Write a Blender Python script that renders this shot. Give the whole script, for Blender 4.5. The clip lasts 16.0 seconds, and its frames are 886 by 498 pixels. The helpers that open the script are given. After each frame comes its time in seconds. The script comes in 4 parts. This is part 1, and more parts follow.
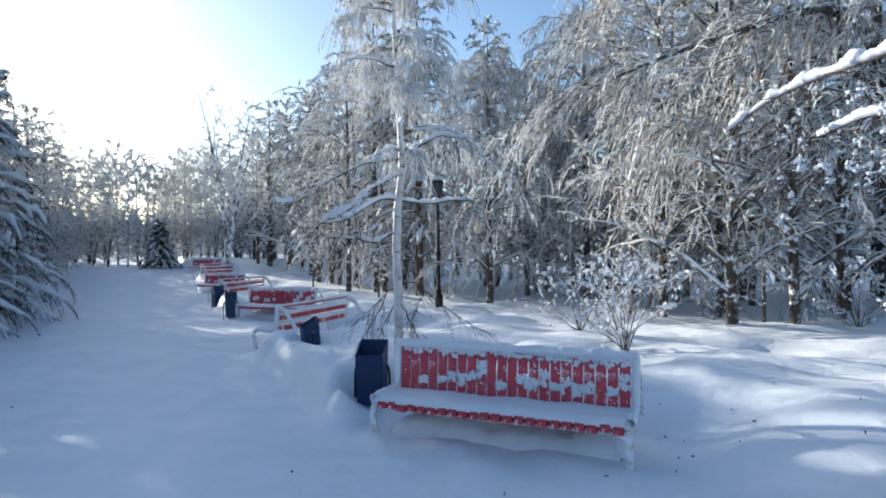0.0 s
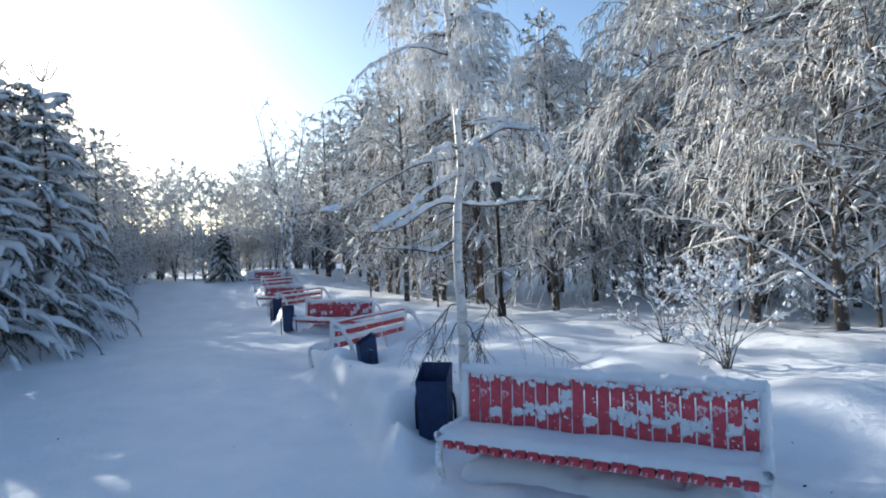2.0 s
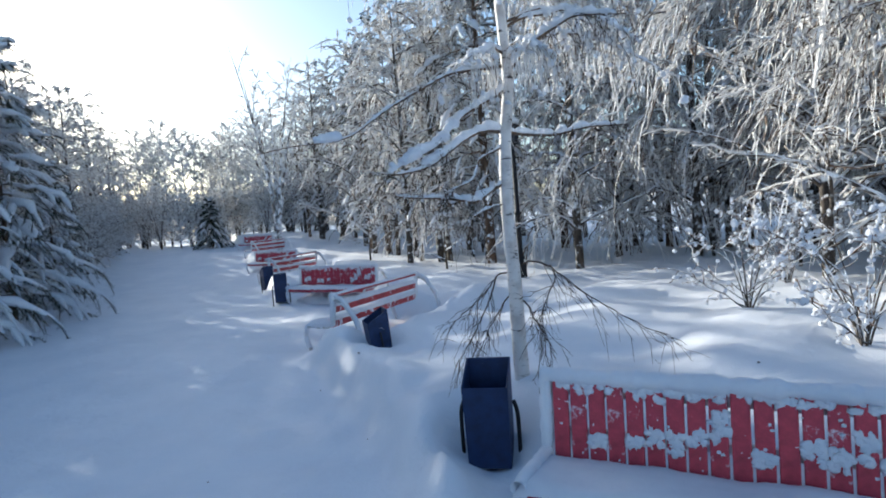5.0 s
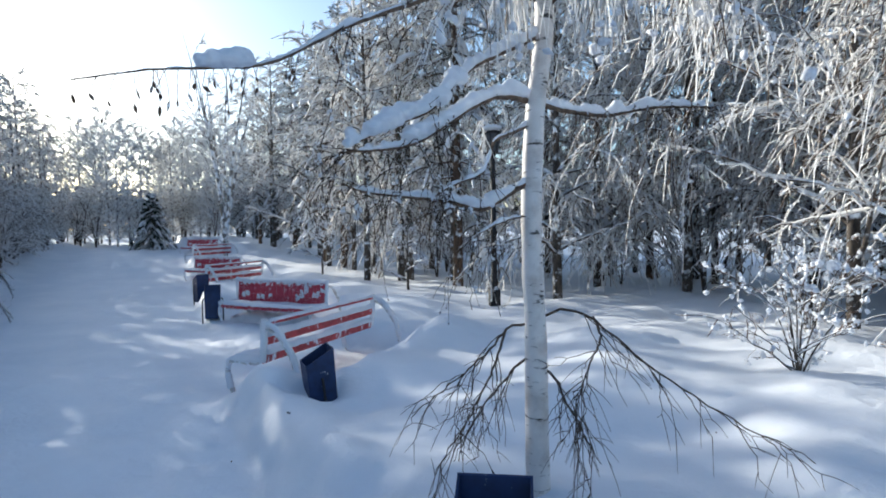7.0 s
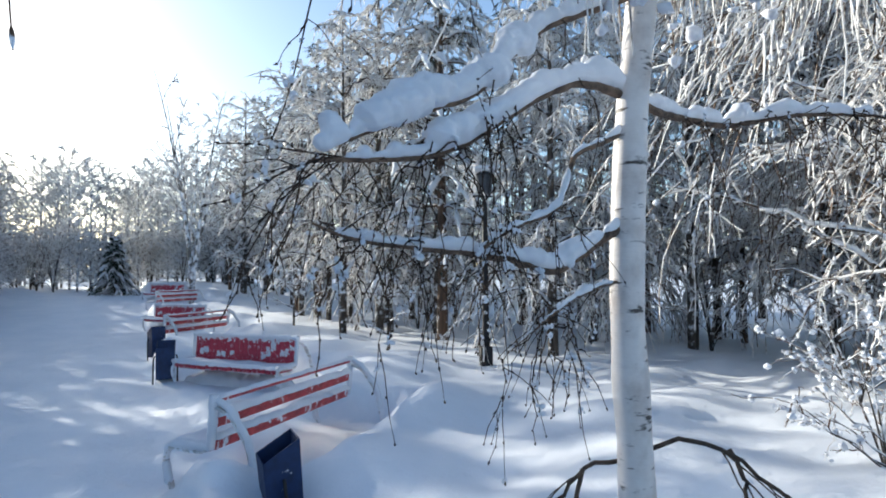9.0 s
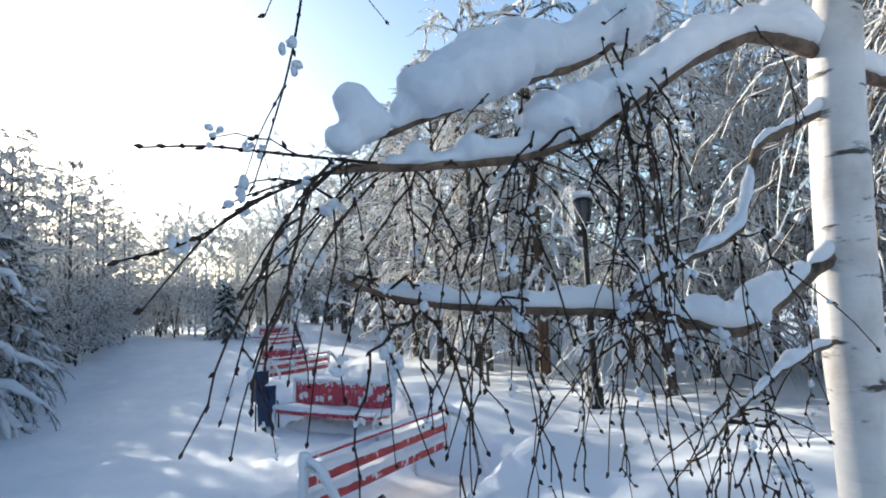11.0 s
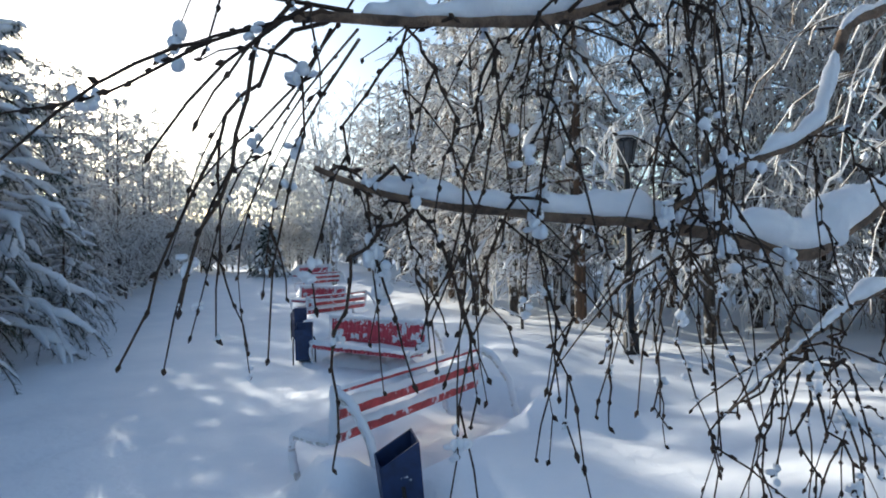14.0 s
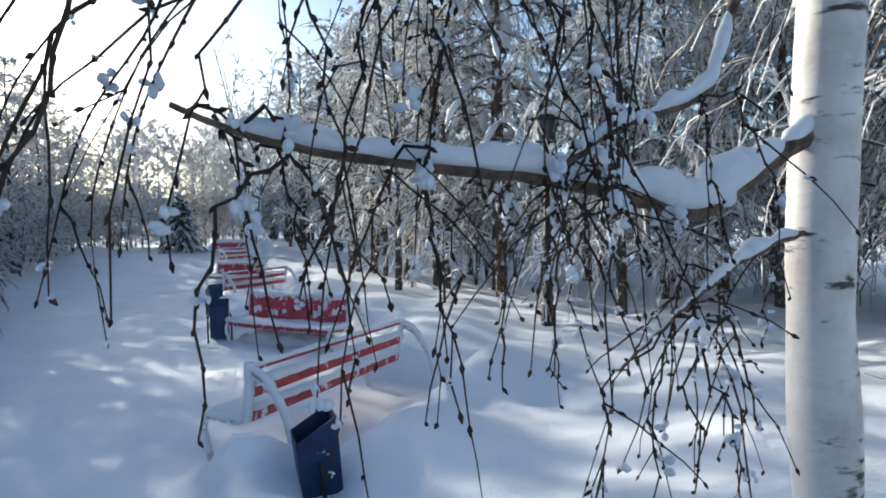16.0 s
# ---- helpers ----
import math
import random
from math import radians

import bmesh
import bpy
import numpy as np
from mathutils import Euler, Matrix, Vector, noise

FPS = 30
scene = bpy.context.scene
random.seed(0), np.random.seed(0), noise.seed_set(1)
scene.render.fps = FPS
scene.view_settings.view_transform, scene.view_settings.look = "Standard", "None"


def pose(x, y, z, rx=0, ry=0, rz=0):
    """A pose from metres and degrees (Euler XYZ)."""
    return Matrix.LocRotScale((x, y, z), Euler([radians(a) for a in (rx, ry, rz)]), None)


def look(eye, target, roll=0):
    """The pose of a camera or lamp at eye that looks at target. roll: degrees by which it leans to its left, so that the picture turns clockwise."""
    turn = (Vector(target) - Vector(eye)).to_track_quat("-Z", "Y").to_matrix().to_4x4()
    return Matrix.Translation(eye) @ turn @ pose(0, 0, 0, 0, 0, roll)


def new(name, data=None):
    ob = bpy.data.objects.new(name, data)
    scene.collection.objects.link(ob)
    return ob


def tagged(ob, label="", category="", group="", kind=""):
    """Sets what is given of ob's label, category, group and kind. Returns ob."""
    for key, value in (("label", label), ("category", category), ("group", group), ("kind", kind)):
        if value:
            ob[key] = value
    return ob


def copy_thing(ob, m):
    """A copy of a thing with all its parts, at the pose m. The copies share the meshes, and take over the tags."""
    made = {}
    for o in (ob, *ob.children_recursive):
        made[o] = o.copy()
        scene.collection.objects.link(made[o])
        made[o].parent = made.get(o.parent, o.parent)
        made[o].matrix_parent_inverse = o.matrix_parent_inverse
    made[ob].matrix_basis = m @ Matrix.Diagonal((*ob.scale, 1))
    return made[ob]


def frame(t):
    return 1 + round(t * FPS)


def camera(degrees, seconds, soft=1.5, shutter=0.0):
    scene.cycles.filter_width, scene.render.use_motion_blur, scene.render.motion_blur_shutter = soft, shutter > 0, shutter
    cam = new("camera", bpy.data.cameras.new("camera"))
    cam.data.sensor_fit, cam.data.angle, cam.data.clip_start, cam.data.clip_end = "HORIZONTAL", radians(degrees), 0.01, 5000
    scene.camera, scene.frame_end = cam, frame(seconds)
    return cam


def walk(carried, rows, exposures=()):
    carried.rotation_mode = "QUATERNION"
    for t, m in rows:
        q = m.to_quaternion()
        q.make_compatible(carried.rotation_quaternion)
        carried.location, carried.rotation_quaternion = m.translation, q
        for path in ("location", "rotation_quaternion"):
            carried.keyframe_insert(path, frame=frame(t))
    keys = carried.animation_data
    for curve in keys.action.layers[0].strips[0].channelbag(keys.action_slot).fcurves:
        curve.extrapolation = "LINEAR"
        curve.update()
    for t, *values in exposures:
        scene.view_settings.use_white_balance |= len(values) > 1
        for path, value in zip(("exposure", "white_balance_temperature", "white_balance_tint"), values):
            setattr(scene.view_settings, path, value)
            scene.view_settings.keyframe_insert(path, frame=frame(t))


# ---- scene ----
cam = camera(74.2, 16.0, soft=1.85)
PATH = [
    (0, (1.192, -0.209, 1.622), (0.842, 1.76, 1.617), -0.7),
    (0.5, (1.131, -0.074, 1.631), (0.752, 1.89, 1.63), -2.1),
    (1, (1.133, 0.106, 1.637), (0.772, 2.073, 1.59), -1.7),
    (1.5, (1.102, 0.297, 1.652), (0.622, 2.239, 1.636), -1.5),
    (2, (0.966, 0.498, 1.665), (0.428, 2.424, 1.682), -2.6),
    (2.5, (0.916, 0.735, 1.629), (0.376, 2.66, 1.596), -3.2),
    (3, (0.85, 0.962, 1.62), (0.203, 2.85, 1.479), -2.7),
    (3.5, (0.661, 1.18, 1.629), (-0.056, 3.038, 1.445), -4.0),
    (4, (0.523, 1.438, 1.622), (-0.092, 3.334, 1.464), -3.1),
    (4.5, (0.393, 1.74, 1.624), (-0.193, 3.645, 1.456), -1.8),
    (5, (0.185, 1.967, 1.639), (-0.338, 3.893, 1.511), -4.6),
    (5.2, (0.105, 2.096, 1.646), (-0.375, 4.035, 1.539), -3.8),
    (7.3, (-0.404, 3.618, 1.619), (-0.783, 5.58, 1.538), -0.9),
    (7.5, (-0.465, 3.729, 1.621), (-0.865, 5.687, 1.525), -1.7),
    (8, (-0.59, 3.985, 1.651), (-0.959, 5.949, 1.586), -2.8),
    (8.5, (-0.63, 4.222, 1.66), (-0.923, 6.2, 1.638), -0.7),
    (8.7, (-0.654, 4.304, 1.67), (-0.942, 6.283, 1.694), -0.5),
    (10.8, (-0.742, 4.835, 1.744), (-1.315, 6.742, 1.927), -2.5),
    (11, (-0.771, 4.866, 1.74), (-1.378, 6.761, 1.936), -2.7),
    (11.5, (-0.778, 4.923, 1.746), (-1.445, 6.797, 1.954), -0.7),
    (12, (-0.792, 4.952, 1.733), (-1.476, 6.82, 1.942), -0.7),
    (12.5, (-0.792, 4.963, 1.723), (-1.522, 6.82, 1.857), -0.8),
    (13, (-0.783, 4.98, 1.714), (-1.546, 6.826, 1.81), -1.1),
    (13.5, (-0.777, 4.992, 1.697), (-1.514, 6.849, 1.784), -1.5),
    (14, (-0.776, 4.998, 1.696), (-1.515, 6.856, 1.707), -1.4),
    (14.5, (-0.774, 5.015, 1.686), (-1.503, 6.878, 1.676), -1.6),
    (15, (-0.771, 5.035, 1.681), (-1.458, 6.912, 1.633), -1.6),
    (15.5, (-0.763, 5.045, 1.676), (-1.359, 6.954, 1.616), -1.7),
    (16, (-0.753, 5.046, 1.674), (-1.25, 6.982, 1.596), -1.2),
]
walk(cam, [(t, look(eye, target, roll)) for t, eye, target, roll in PATH], [(0.0, 0.93, 5720, 7), (8.0, 0.95, 5720, 7), (11.0, 1.24, 6080, 7), (13.0, 1.08, 6030, 7), (16.0, 0.94, 5950, 7)])

# ---- light ----
SUN_DIR = Vector((-0.87, 0.49, 0.279)).normalized()
world = bpy.data.worlds.new("winter_sky")
scene.world = world
world.use_nodes = True
wn = world.node_tree.nodes
sky = wn.new("ShaderNodeTexSky")
sky.sky_type = "NISHITA"
sky.sun_disc = False
sky.sun_elevation = math.asin(SUN_DIR.z)
sky.sun_rotation = math.atan2(SUN_DIR.x, SUN_DIR.y)
sky.air_density, sky.dust_density, sky.ozone_density = 1.0, 1.2, 1.6
wn["Background"].inputs["Strength"].default_value = 0.108
world.node_tree.links.new(sky.outputs["Color"], wn["Background"].inputs["Color"])
sun = new("sun", bpy.data.lights.new("sun", "SUN"))
sun.data.energy, sun.data.angle, sun.data.color = 5.0, radians(0.6), (1.0, 0.88, 0.70)
sun.matrix_world = look(SUN_DIR * 60, (0, 0, 0))


# ---- materials ----
def material(name):
    m = bpy.data.materials.new(name)
    m.use_nodes = True
    return m, m.node_tree.nodes, m.node_tree.links, m.node_tree.nodes["Principled BSDF"]


def noise_node(nt, links, scale, detail=4, rough=0.6, stretch=None):
    co = nt.new("ShaderNodeTexCoord")
    tex = nt.new("ShaderNodeTexNoise")
    tex.inputs["Scale"].default_value = scale
    tex.inputs["Detail"].default_value = detail
    tex.inputs["Roughness"].default_value = rough
    if stretch:
        mp = nt.new("ShaderNodeMapping")
        mp.inputs["Scale"].default_value = stretch
        links.new(co.outputs["Object"], mp.inputs["Vector"])
        links.new(mp.outputs["Vector"], tex.inputs["Vector"])
    else:
        links.new(co.outputs["Object"], tex.inputs["Vector"])
    return tex


def ramp(nt, links, src, stops):
    r = nt.new("ShaderNodeValToRGB")
    while len(r.color_ramp.elements) < len(stops):
        r.color_ramp.elements.new(0.5)
    for e, (p, c) in zip(r.color_ramp.elements, stops):
        e.position, e.color = p, (*c, 1) if len(c) == 3 else c
    links.new(src, r.inputs["Fac"])
    return r


def bump(nt, links, bsdf, sources, strength=0.4):
    prev = None
    for src, dist in sources:
        b = nt.new("ShaderNodeBump")
        b.inputs["Strength"].default_value, b.inputs["Distance"].default_value = strength, dist
        links.new(src, b.inputs["Height"])
        if prev:
            links.new(prev.outputs["Normal"], b.inputs["Normal"])
        prev = b
    links.new(prev.outputs["Normal"], bsdf.inputs["Normal"])


def mix_color(nt, links, fac, a, b):
    mx = nt.new("ShaderNodeMix")
    mx.data_type = "RGBA"
    if isinstance(fac, float):
        mx.inputs[0].default_value = fac
    else:
        links.new(fac, mx.inputs[0])
    for v, k in ((a, 6), (b, 7)):
        if isinstance(v, tuple):
            mx.inputs[k].default_value = (*v, 1)
        else:
            links.new(v, mx.inputs[k])
    return mx.outputs[2]


def snow_material(name, scale, relief, through_light):
    m, nt, li, b = material(name)
    big, fine = noise_node(nt, li, scale * 0.25, 5), noise_node(nt, li, scale * 6, 6, 0.7)
    c = ramp(nt, li, big.outputs["Fac"], [(0.3, (0.72, 0.76, 0.82)), (0.7, (0.84, 0.86, 0.90))])
    li.new(c.outputs["Color"], b.inputs["Base Color"])
    b.inputs["Roughness"].default_value = 0.55
    b.inputs["Specular IOR Level"].default_value = 0.25
    mid = noise_node(nt, li, scale, 5)
    bump(nt, li, b, [(mid.outputs["Fac"], relief), (fine.outputs["Fac"], relief * 0.25)], 0.5)
    if through_light:
        tr = nt.new("ShaderNodeBsdfTranslucent")
        tr.inputs["Color"].default_value = (0.93, 0.93, 0.95, 1)
        ms = nt.new("ShaderNodeMixShader")
        ms.inputs[0].default_value = through_light
        li.new(b.outputs[0], ms.inputs[1])
        li.new(tr.outputs[0], ms.inputs[2])
        li.new(ms.outputs[0], nt["Material Output"].inputs["Surface"])
    return m


SNOW = snow_material("packed_snow", 3.0, 0.06, 0)
CLUMP = snow_material("fresh_snow_clump", 22.0, 0.008, 0.2)
BENCH_SNOW = snow_material("caked_snow", 16.0, 0.012, 0.12)


def frosted(name, wood_a, wood_b, share, frost=(0.86, 0.855, 0.85), glow_through=0.35):
    """Thin twigs: brown bark, more or less coated by rime, thicker on the upper side."""
    m, nt, li, b = material(name)
    geo = nt.new("ShaderNodeNewGeometry")
    sep = nt.new("ShaderNodeSeparateXYZ")
    li.new(geo.outputs["Normal"], sep.inputs[0])
    n = noise_node(nt, li, 9.0, 3)
    add = nt.new("ShaderNodeMath")
    add.operation = "MULTIPLY_ADD"
    li.new(sep.outputs["Z"], add.inputs[0])
    add.inputs[1].default_value = 0.22
    li.new(n.outputs["Fac"], add.inputs[2])
    add2 = nt.new("ShaderNodeMath")
    add2.operation = "MULTIPLY_ADD"
    li.new(geo.outputs["Random Per Island"], add2.inputs[0])
    add2.inputs[1].default_value = 0.5
    li.new(add.outputs[0], add2.inputs[2])
    lo = 1.25 - share
    f = ramp(nt, li, add2.outputs[0], [(max(lo - 0.12, 0.0), (0, 0, 0)), (min(lo + 0.12, 1.0), (1, 1, 1))])
    wood = mix_color(nt, li, geo.outputs["Random Per Island"], wood_a, wood_b)
    li.new(mix_color(nt, li, f.outputs["Color"], wood, frost), b.inputs["Base Color"])
    b.inputs["Roughness"].default_value = 0.75
    b.inputs["Specular IOR Level"].default_value = 0.2
    tr = nt.new("ShaderNodeBsdfTranslucent")
    tr.inputs["Color"].default_value = (0.95, 0.94, 0.92, 1)
    amount = nt.new("ShaderNodeMath")
    amount.operation = "MULTIPLY"
    li.new(f.outputs["Color"], amount.inputs[0])
    amount.inputs[1].default_value = glow_through
    ms = nt.new("ShaderNodeMixShader")
    li.new(amount.outputs[0], ms.inputs[0])
    li.new(b.outputs[0], ms.inputs[1])
    li.new(tr.outputs[0], ms.inputs[2])
    li.new(ms.outputs[0], nt["Material Output"].inputs["Surface"])
    return m


TWIG = frosted("rimed_twigs", (0.10, 0.068, 0.046), (0.21, 0.145, 0.095), 0.66)
# shaded copy of TWIG: crown shade put into darker wood and less rime
TWIG_SHADED = frosted("shaded_rimed_twigs", (0.08, 0.054, 0.038), (0.18, 0.12, 0.08), 0.55)
TWIG_FAR = frosted("rimed_crown", (0.13, 0.09, 0.065), (0.22, 0.16, 0.11), 0.65)
TWIG_BARE = frosted("bare_birch_twigs", (0.022, 0.015, 0.012), (0.06, 0.038, 0.026), 0.10)
NEEDLE = frosted("rimed_needles", (0.014, 0.028, 0.018), (0.035, 0.05, 0.03), 0.10)
BUSH_TWIG = frosted("rimed_bush_twigs", (0.08, 0.045, 0.03), (0.19, 0.11, 0.07), 0.45)
# distance haze put into the colour: lighter wood, more white
TWIG_HAZY = frosted("hazed_far_crown", (0.22, 0.19, 0.16), (0.32, 0.28, 0.24), 0.80)


def bark_material(name, dark, light, scale=12.0, stretch=(1, 1, 0.25), snow_side=0.0):
    m, nt, li, b = material(name)
    n = noise_node(nt, li, scale, 6, 0.65, stretch)
    c = ramp(nt, li, n.outputs["Fac"], [(0.35, dark), (0.65, light)])
    out = c.outputs["Color"]
    if snow_side:
        n2 = noise_node(nt, li, 5.0, 4)
        f = ramp(nt, li, n2.outputs["Fac"], [(1 - snow_side - 0.06, (0, 0, 0)), (1 - snow_side + 0.06, (1, 1, 1))])
        out = mix_color(nt, li, f.outputs["Color"], out, (0.84, 0.87, 0.91))
    li.new(out, b.inputs["Base Color"])
    b.inputs["Roughness"].default_value = 0.85
    bump(nt, li, b, [(n.outputs["Fac"], 0.015)], 0.6)
    return m


BARK = bark_material("dark_rimed_bark", (0.02, 0.016, 0.013), (0.09, 0.07, 0.055), snow_side=0.42)
# bark of far trees, paled for haze as well as rime
BARK_HAZY = bark_material("hazed_rimed_bark", (0.10, 0.09, 0.08), (0.22, 0.20, 0.18), snow_side=0.5)
DEAD_BARK = bark_material("dead_twig_bark", (0.025, 0.017, 0.012), (0.10, 0.068, 0.045), 40, (1, 1, 1))
PINE_BARK = bark_material("pine_bark", (0.03, 0.02, 0.014), (0.13, 0.075, 0.045), snow_side=0.40)
BRANCH = bark_material("birch_branch_bark", (0.05, 0.032, 0.022), (0.20, 0.13, 0.085), 40, (1, 1, 1))


def birch_bark():
    m, nt, li, b = material("white_birch_bark")
    base = noise_node(nt, li, 6.0, 5)
    c = ramp(nt, li, base.outputs["Fac"], [(0.3, (0.42, 0.37, 0.34)), (0.5, (0.66, 0.62, 0.59)), (0.75, (0.78, 0.75, 0.73))])
    marks = noise_node(nt, li, 1.0, 4, 0.55, (12, 12, 42))
    f = ramp(nt, li, marks.outputs["Fac"], [(0.60, (0, 0, 0)), (0.67, (1, 1, 1))])
    rust = noise_node(nt, li, 2.3, 4)
    rf = ramp(nt, li, rust.outputs["Fac"], [(0.62, (0, 0, 0)), (0.75, (0.7, 0.7, 0.7))])
    warm = mix_color(nt, li, rf.outputs["Color"], c.outputs["Color"], (0.40, 0.29, 0.20))
    li.new(mix_color(nt, li, f.outputs["Color"], warm, (0.05, 0.04, 0.035)), b.inputs["Base Color"])
    b.inputs["Roughness"].default_value = 0.6
    bump(nt, li, b, [(base.outputs["Fac"], 0.006), (marks.outputs["Fac"], 0.004)], 0.6)
    return m


BIRCH = birch_bark()


def paint(name, col, rough=0.45, metal=0.0, rime=0.0, rime_scale=20.0, worn=(0.6, 1.15)):
    m, nt, li, b = material(name)
    n = noise_node(nt, li, 14.0, 5)
    a, z = tuple(v * worn[0] for v in col), tuple(min(v * worn[1], 1) for v in col)
    c = ramp(nt, li, n.outputs["Fac"], [(0.3, a), (0.65, z)])
    out = c.outputs["Color"]
    if rime:
        info = nt.new("ShaderNodeObjectInfo")
        n2 = noise_node(nt, li, rime_scale, 5, 0.65)
        off = nt.new("ShaderNodeMath")
        off.operation = "MULTIPLY_ADD"
        li.new(info.outputs["Random"], off.inputs[0])
        off.inputs[1].default_value = 0.08
        li.new(n2.outputs["Fac"], off.inputs[2])
        f = ramp(nt, li, off.outputs[0], [(1.0 - rime, (0, 0, 0)), (min(1.0 - rime + 0.07, 1), (1, 1, 1))])
        out = mix_color(nt, li, f.outputs["Color"], out, (0.80, 0.83, 0.88))
    li.new(out, b.inputs["Base Color"])
    b.inputs["Roughness"].default_value, b.inputs["Metallic"].default_value = rough, metal
    bump(nt, li, b, [(n.outputs["Fac"], 0.002)], 0.4)
    return m


RED = paint("red_painted_wood", (0.50, 0.055, 0.085), 0.55, 0, 0.39, 9.0)
RED_PLAIN = paint("red_painted_edge", (0.47, 0.045, 0.07), 0.55, 0, 0.36, 26.0)
ORANGE = paint("orange_red_painted_wood", (0.46, 0.055, 0.06), 0.55, 0, 0.36, 9.0)
WHITE = paint("white_painted_steel", (0.62, 0.61, 0.60), 0.5, 0, 0.46, 10.0)
NAVY = paint("navy_enamelled_steel", (0.005, 0.022, 0.085), 0.6, 0, 0.25, 18.0)
BLACK = paint("black_iron", (0.008, 0.008, 0.010), 0.7, 0.0, 0.16, 8.0)
DARK = paint("dark_bin_inside", (0.006, 0.008, 0.014), 0.8)
GLASS = paint("frosted_lamp_glass", (0.07, 0.075, 0.085), 0.3)
LEAF = paint("dry_brown_leaf", (0.10, 0.055, 0.03), 0.8, 0, 0.4, 40)


# ---- mesh helpers ----
def mesh_object(name, verts, faces, mat, parent=None, label="", smooth=True):
    me = bpy.data.meshes.new(name)
    me.from_pydata(np.asarray(verts, float).tolist(), [], faces if isinstance(faces, list) else faces.tolist())
    me.materials.append(mat)
    if smooth:
        me.shade_smooth()
    ob = new(name, me)
    if parent is not None:
        ob.parent = parent
    if label:
        tagged(ob, label)
    return ob


def part(name, bm, mat, parent, label="", smooth=False):
    me = bpy.data.meshes.new(name)
    bm.to_mesh(me)
    bm.free()
    me.materials.append(mat)
    if smooth:
        me.shade_smooth()
    ob = new(name, me)
    if parent is not None:
        ob.parent = parent
    if label:
        tagged(ob, label)
    return ob


def thing(name, m, label, category, group="", kind=""):
    ob = new(name)
    ob.empty_display_size = 0.2
    ob.matrix_basis = m
    return tagged(ob, label, category, group, kind)


class Soup:
    """Gathers vertices and faces of many small shells into one mesh."""

    def __init__(self):
        self.v, self.f, self.n = [], [], 0

    def add(self, v, f):
        self.v.append(v.reshape(-1, 3))
        self.f.extend((f + self.n).tolist())
        self.n += v.reshape(-1, 3).shape[0]

    def tubes(self, P, R, m=3):
        """P: N lines of K points; R: their radii; m sides."""
        P, R = np.asarray(P, float), np.asarray(R, float)
        if len(P) == 0:
            return
        N, K = P.shape[:2]
        T = np.gradient(P, axis=1)
        T /= np.linalg.norm(T, axis=2, keepdims=True) + 1e-9
        mean = T.mean(axis=1, keepdims=True)
        ref = np.where(np.abs(mean[..., 2:3]) > 0.8, np.array([1.0, 0.13, 0.0]), np.array([0.0, 0.0, 1.0]))
        A = np.cross(T, np.broadcast_to(ref, T.shape))
        A /= np.linalg.norm(A, axis=2, keepdims=True) + 1e-9
        B = np.cross(T, A)
        ang = np.arange(m) * 2 * np.pi / m
        ring = P[:, :, None] + R[:, :, None, None] * (np.cos(ang)[:, None] * A[:, :, None] + np.sin(ang)[:, None] * B[:, :, None])
        i = np.arange(N)[:, None, None] * K * m
        k = np.arange(K - 1)[None, :, None] * m
        j = np.arange(m)[None, None, :]
        j2 = (j + 1) % m
        f = np.stack(np.broadcast_arrays(i + k + j, i + k + j2, i + k + m + j2, i + k + m + j), -1).reshape(-1, 4)
        self.add(ring, f)

    def blobs(self, C, S, rng, level=0, rough=0.25):
        """Lumpy little balls at C with half-sizes S."""
        bv, bf = BALLS[level]
        C, S = np.asarray(C, float), np.asarray(S, float)
        if len(C) == 0:
            return
        v = bv[None] * (1 + rng.normal(0, rough, (len(C), len(bv), 1)).clip(-0.45, 0.5))
        v = v * S[:, None] + C[:, None]
        f = (bf[None] + (np.arange(len(C)) * len(bv))[:, None, None]).reshape(-1, 3)
        self.add(v, f)

    def crumbs(self, C, r, rng):
        """Irregular clots: each of five soft overlapping lumps."""
        C, r = np.asarray(C, float), np.asarray(r, float).reshape(-1, 1)
        for _ in range(5):
            self.blobs(C + rng.normal(0, 0.6, C.shape) * np.array([1, 1, 1.5]) * r, r * rng.uniform(0.3, 0.85, C.shape), rng, 1, 0.08)

    def needles(self, base, way, width):
        """One slim blade from each base along way."""
        side = np.cross(way, np.array([0.31, 0.17, 0.93]))
        side /= np.linalg.norm(side, axis=1, keepdims=True) + 1e-9
        v = np.stack([base - side * width, base + side * width, base + way], 1)
        self.add(v, np.arange(len(base) * 3).reshape(-1, 3))

    def make(self, name, mat, parent=None, label="", smooth=True, kind=""):
        if not self.v:
            return None
        return tagged(mesh_object(name, np.concatenate(self.v), self.f, mat, parent, label, smooth), kind=kind)


def ball(level):
    bm = bmesh.new()
    bmesh.ops.create_icosphere(bm, subdivisions=level + 1, radius=1)
    v = np.array([x.co[:] for x in bm.verts])
    f = np.array([[x.index for x in g.verts] for g in bm.faces])
    bm.free()
    return v, f


OCTA = (np.array([(1, 0, 0), (-1, 0, 0), (0, 1, 0), (0, -1, 0), (0, 0, 1), (0, 0, -1)], float), np.array([(0, 2, 4), (2, 1, 4), (1, 3, 4), (3, 0, 4), (2, 0, 5), (1, 2, 5), (3, 1, 5), (0, 3, 5)]))
BALLS = [ball(0), ball(1), ball(2), OCTA]


def resample(pts, k):
    pts = np.asarray(pts, float)
    d = np.r_[0, np.cumsum(np.linalg.norm(np.diff(pts, axis=0), axis=1))]
    t = np.linspace(0, d[-1], k)
    return np.stack([np.interp(t, d, pts[:, i]) for i in range(3)], 1)


